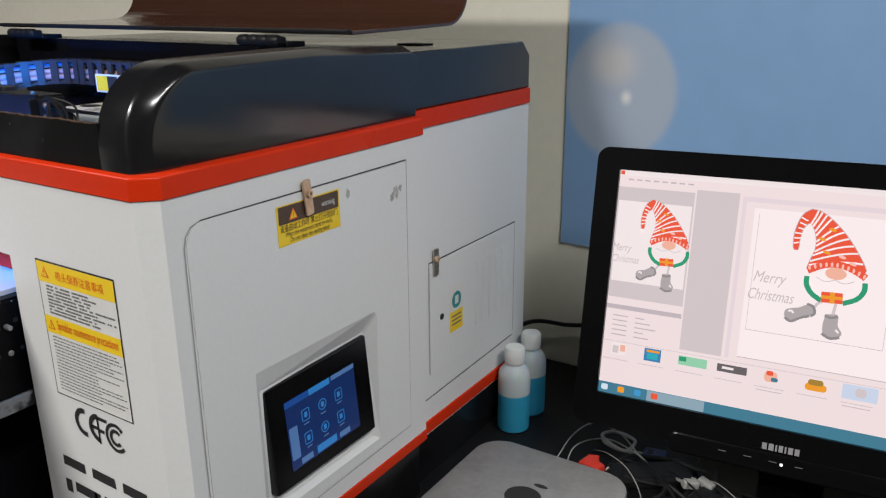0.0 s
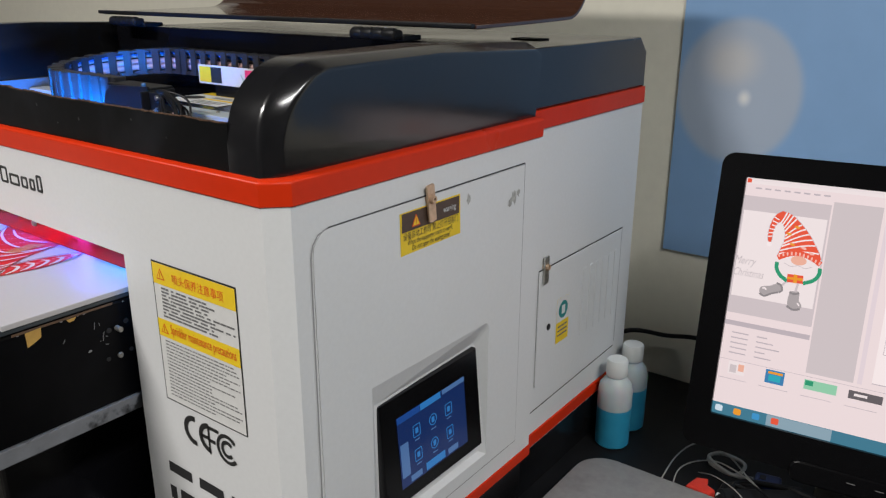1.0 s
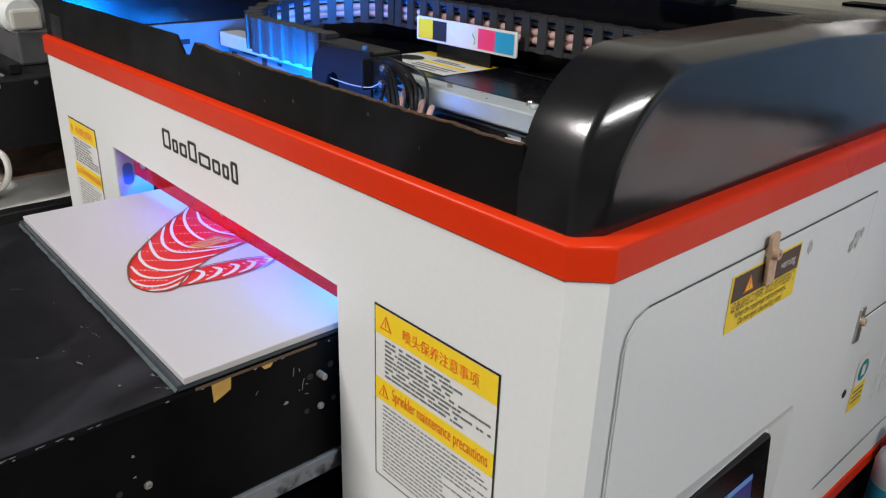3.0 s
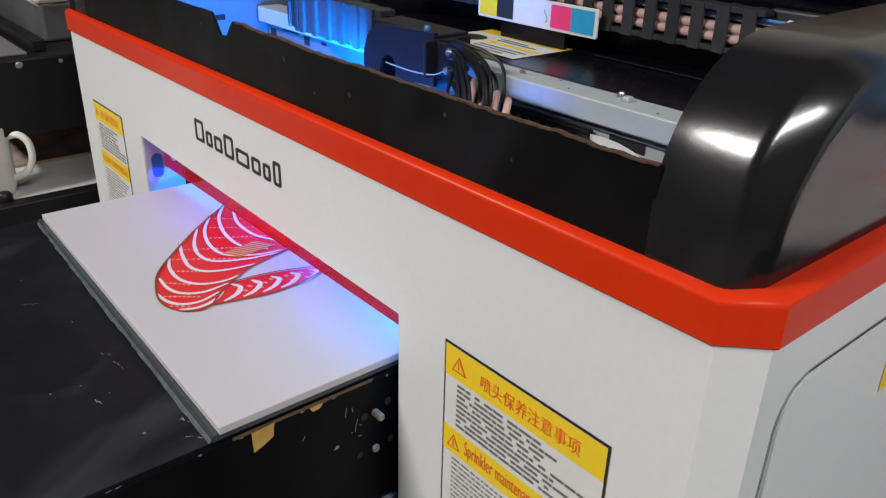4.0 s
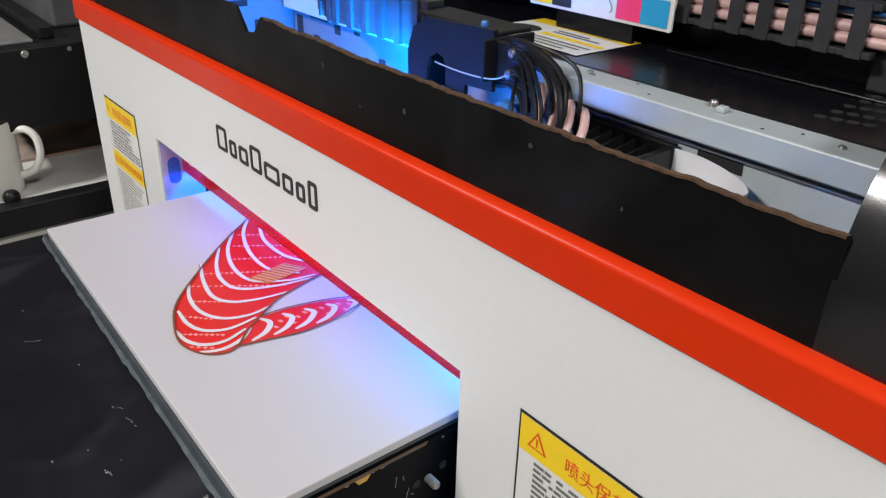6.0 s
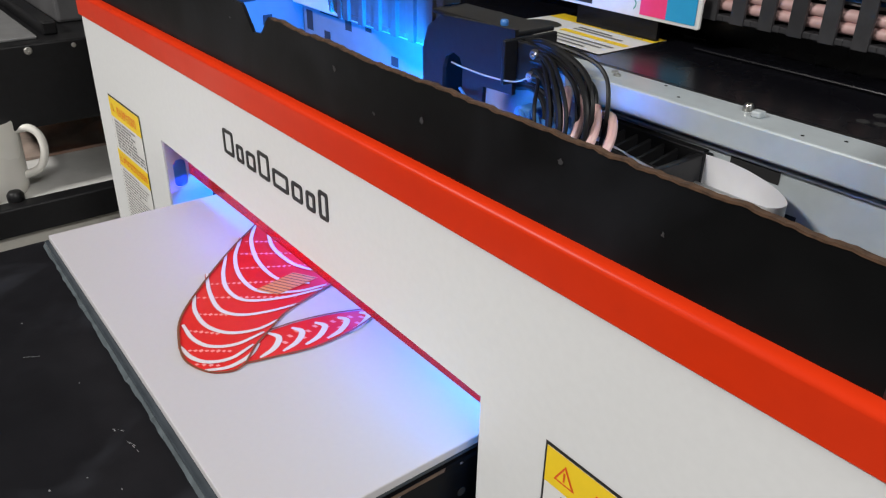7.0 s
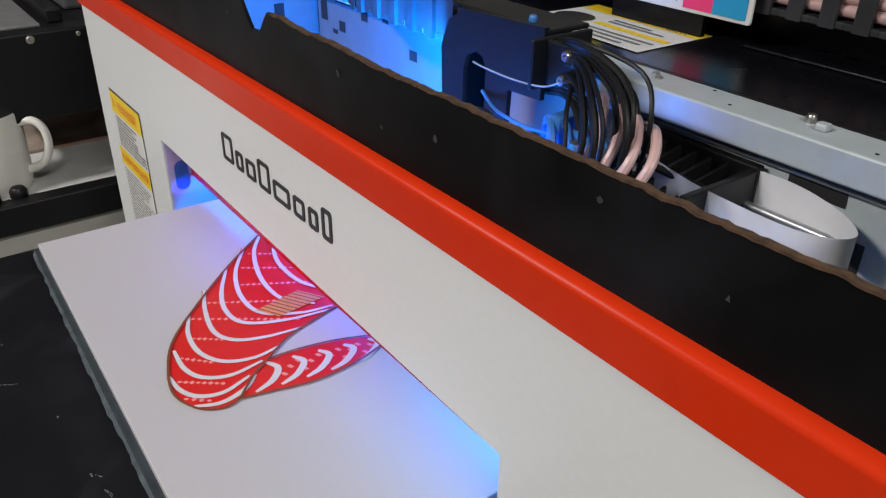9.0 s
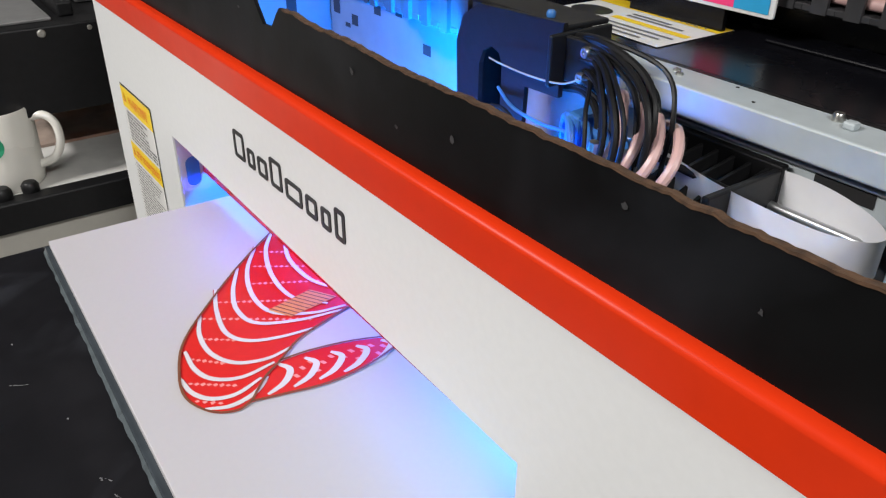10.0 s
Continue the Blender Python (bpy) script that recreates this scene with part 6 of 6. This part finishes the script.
def adapter(x, y, turn, w, d, h, mat, label):
    ob = thing("power_adapter", label, "adapter", (x, y, T))
    b = box(-w / 2, w / 2, -d / 2, d / 2, 0, h, 0.004)
    bmesh.ops.transform(b, matrix=pose(x, y, T, 0, 0, turn), verts=b.verts)
    part("case", b, mat, ob)
    b = box(-w / 2 + 0.006, w / 2 - 0.02, -d / 2 + 0.005, d / 2 - 0.008, h, h + 0.0006)
    bmesh.ops.transform(b, matrix=pose(x, y, T, 0, 0, turn), verts=b.verts)
    part("rating_label", b, PLASTIC, ob)
    return ob


adapter(0.245, 0.575, 35, 0.11, 0.045, 0.016, PLASTIC, "black power adapter among tangled cables")
adapter(0.235, 0.630, 10, 0.034, 0.024, 0.012, material("navy_plastic", (0.01, 0.025, 0.11), 0.4), "small dark blue adapter by the monitor")
adapter(0.345, 0.545, -20, 0.075, 0.040, 0.018, PLASTIC, "dark grey hub among tangled cables")
adapter(0.492, 0.600, 4, 0.120, 0.030, 0.012, CAPW, "pale plastic strip under the monitor")


def plug(x, y, turn, label):
    ob = thing("cable_plug", label, "plug", (x, y, T))
    b = box(-0.010, 0.012, -0.006, 0.006, 0.0, 0.011, 0.002)
    bmesh.ops.transform(b, matrix=pose(x, y, T + 0.012, 0, 10, turn), verts=b.verts)
    part("plug_body", b, WHITECABLE, ob)
    part("lead", tube([(x, y, T + 0.016), (x - 0.03, y + 0.01, T + 0.012), (x - 0.06, y - 0.01, T + 0.003)], 0.0022, 8), WHITECABLE, ob, smooth=True)


plug(0.300, 0.568, 40, "pale network plug on cable tangle")
plug(0.318, 0.580, -20, "pale network plug on cable tangle")


# ---- behind, to the west: a cabinet with another machine, a mug ----
SH = 0.078


def cabinet():
    ob = thing("cabinet", "cream cabinet with black-edged grey top", "cabinet", (-1.25, 0.0, GROUND))
    part("body", box(-1.80, -0.905, -0.75, 0.70, GROUND, SH - 0.030, 0.003), CREAM, ob)
    part("black_edge", box(-0.915, -0.893, -0.75, 0.70, SH - 0.030, SH + 0.003, 0.002), PLASTIC, ob)
    part("top", box(-1.80, -0.9155, -0.75, 0.70, SH - 0.030, SH, 0.001), SHELF, ob)


cabinet()


def second_machine():
    ob = thing("second_machine", "black metal machine with grey top on cabinet", "printer", (-1.3, 0.0, SH))
    part("bed", box(-1.45, -0.934, -0.082, 0.30, 0.152, 0.243, 0.002), PLASTIC, ob, "plain black metal bed")
    bolt((-0.934, -0.021, 0.2365), 0.0042, 0.002, "x", ob)
    bolt((-0.934, 0.026, 0.2365), 0.0026, 0.001, "x", ob)
    part("leg_block", box(-1.45, -1.20, -0.078, 0.30, SH, 0.152, 0.002), GREYMETAL, ob)
    part("top_sheet", box(-1.40, -0.955, -0.075, -0.005, 0.2432, 0.2465, 0.001), material("scratched_grey_sheet", (0.22, 0.22, 0.22), 0.45, 0.1, 0.2, 60, 0.05, 0.5, 8), ob, "scratched grey sheet")
    part("guide_bar", box(-1.38, -0.965, 0.004, 0.020, 0.2432, 0.258, 0.002), PLASTIC, ob)
    part("dark_block", box(-1.30, -1.02, 0.034, 0.24, 0.2432, 0.292, 0.004), GREYMETAL, ob)
    part("roller_bracket", box(-1.06, -1.015, 0.030, 0.070, 0.292, 0.320, 0.004), CREAM, ob)
    part("roller", lathe([(0.006, 0), (0.024, 0.001), (0.027, 0.006), (0.027, 0.05), (0.02, 0.056)], (-1.075, 0.045, 0.312), 28, axis="x"), CAPW, ob, "pale round roller end", smooth=True)
    bolt((-1.019, 0.045, 0.312), 0.006, 0.003, "x", ob)


second_machine()


def mug():
    x, y, z = -0.958, -0.084, SH
    ob = thing("mug", "white ceramic mug with round green emblem", "mug", (x, y, z))
    prof = [(0.034, z), (0.0365, z + 0.003), (0.0388, z + 0.014), (0.0395, z + 0.085), (0.0385, z + 0.087), (0.0365, z + 0.085), (0.035, z + 0.030), (0.028, z + 0.006)]
    part("mug_body", lathe(prof, (x, y, 0), 40), MUGW, ob, smooth=True)
    a = radians(40)
    d = Vector((math.cos(a) * 0.55, math.sin(a) * 1.2, 0)).normalized()
    pts = [Vector((x, y, z + h)) + d * r for r, h in ((0.037, 0.074), (0.052, 0.076), (0.062, 0.066), (0.063, 0.046), (0.054, 0.028), (0.036, 0.020))]
    part("handle", tube(pts, 0.0044, 10, 8), MUGW, ob, smooth=True)
    b = bmesh.new()
    ring_pts = []
    for k in range(24):
        w = 2 * math.pi * k / 24
        th = radians(-18) + 0.013 * math.cos(w) / 0.039
        ring_pts.append(b.verts.new((x + 0.0402 * math.cos(th), y + 0.0402 * math.sin(th), z + 0.055 + 0.013 * math.sin(w))))
    b.faces.new(ring_pts)
    part("green_emblem", b, GREENL, ob, "plain round green emblem")


mug()


# Small dark lumps of no known kind, shaped as simple turned bodies.
def dark_lump(x, y, r, label):
    ob = thing("dark_lump", label, "bung", (x, y, SH), group="loose bungs on the cabinet")
    part("lump_body", lathe([(r * 0.8, SH), (r, SH + r * 0.3), (r, SH + r * 1.1), (r * 0.7, SH + r * 1.5), (r * 0.3, SH + r * 1.6)], (x, y, 0), 18), PLASTIC, ob, smooth=True)


dark_lump(-0.916, -0.070, 0.009, "small dark lump beside the mug")
dark_lump(-0.930, -0.126, 0.014, "larger dark lump beside the mug")
dark_lump(-0.911, -0.098, 0.010, "small dark lump at cabinet edge")


def cloth():
    random.seed(8)
    b = bmesh.new()
    n = 22
    rows = []
    for i in range(n + 1):
        row = []
        for j in range(n + 1):
            x, y = -1.19 + 0.15 * i / n, -0.05 + 0.34 * j / n
            h = 0.004 + 0.045 * abs(noise.noise(Vector((x * 18, y * 14, 2)))) * math.sin(math.pi * i / n) * math.sin(math.pi * j / n)
            row.append(b.verts.new((x, y, SH + h)))
        rows.append(row)
    for p, q in zip(rows, rows[1:]):
        for j in range(n):
            b.faces.new((p[j], p[j + 1], q[j + 1], q[j]))
    bottom = bmesh.ops.extrude_face_region(b, geom=b.faces[:])
    for e in bottom["geom"]:
        if isinstance(e, bmesh.types.BMVert):
            e.co.z = SH + 0.0005
    bmesh.ops.recalc_face_normals(b, faces=b.faces[:])
    tagged(part("cloth_rag", b, RUST, None, smooth=True), "crumpled brown and rust cloth rag on cabinet", "rag")


cloth()
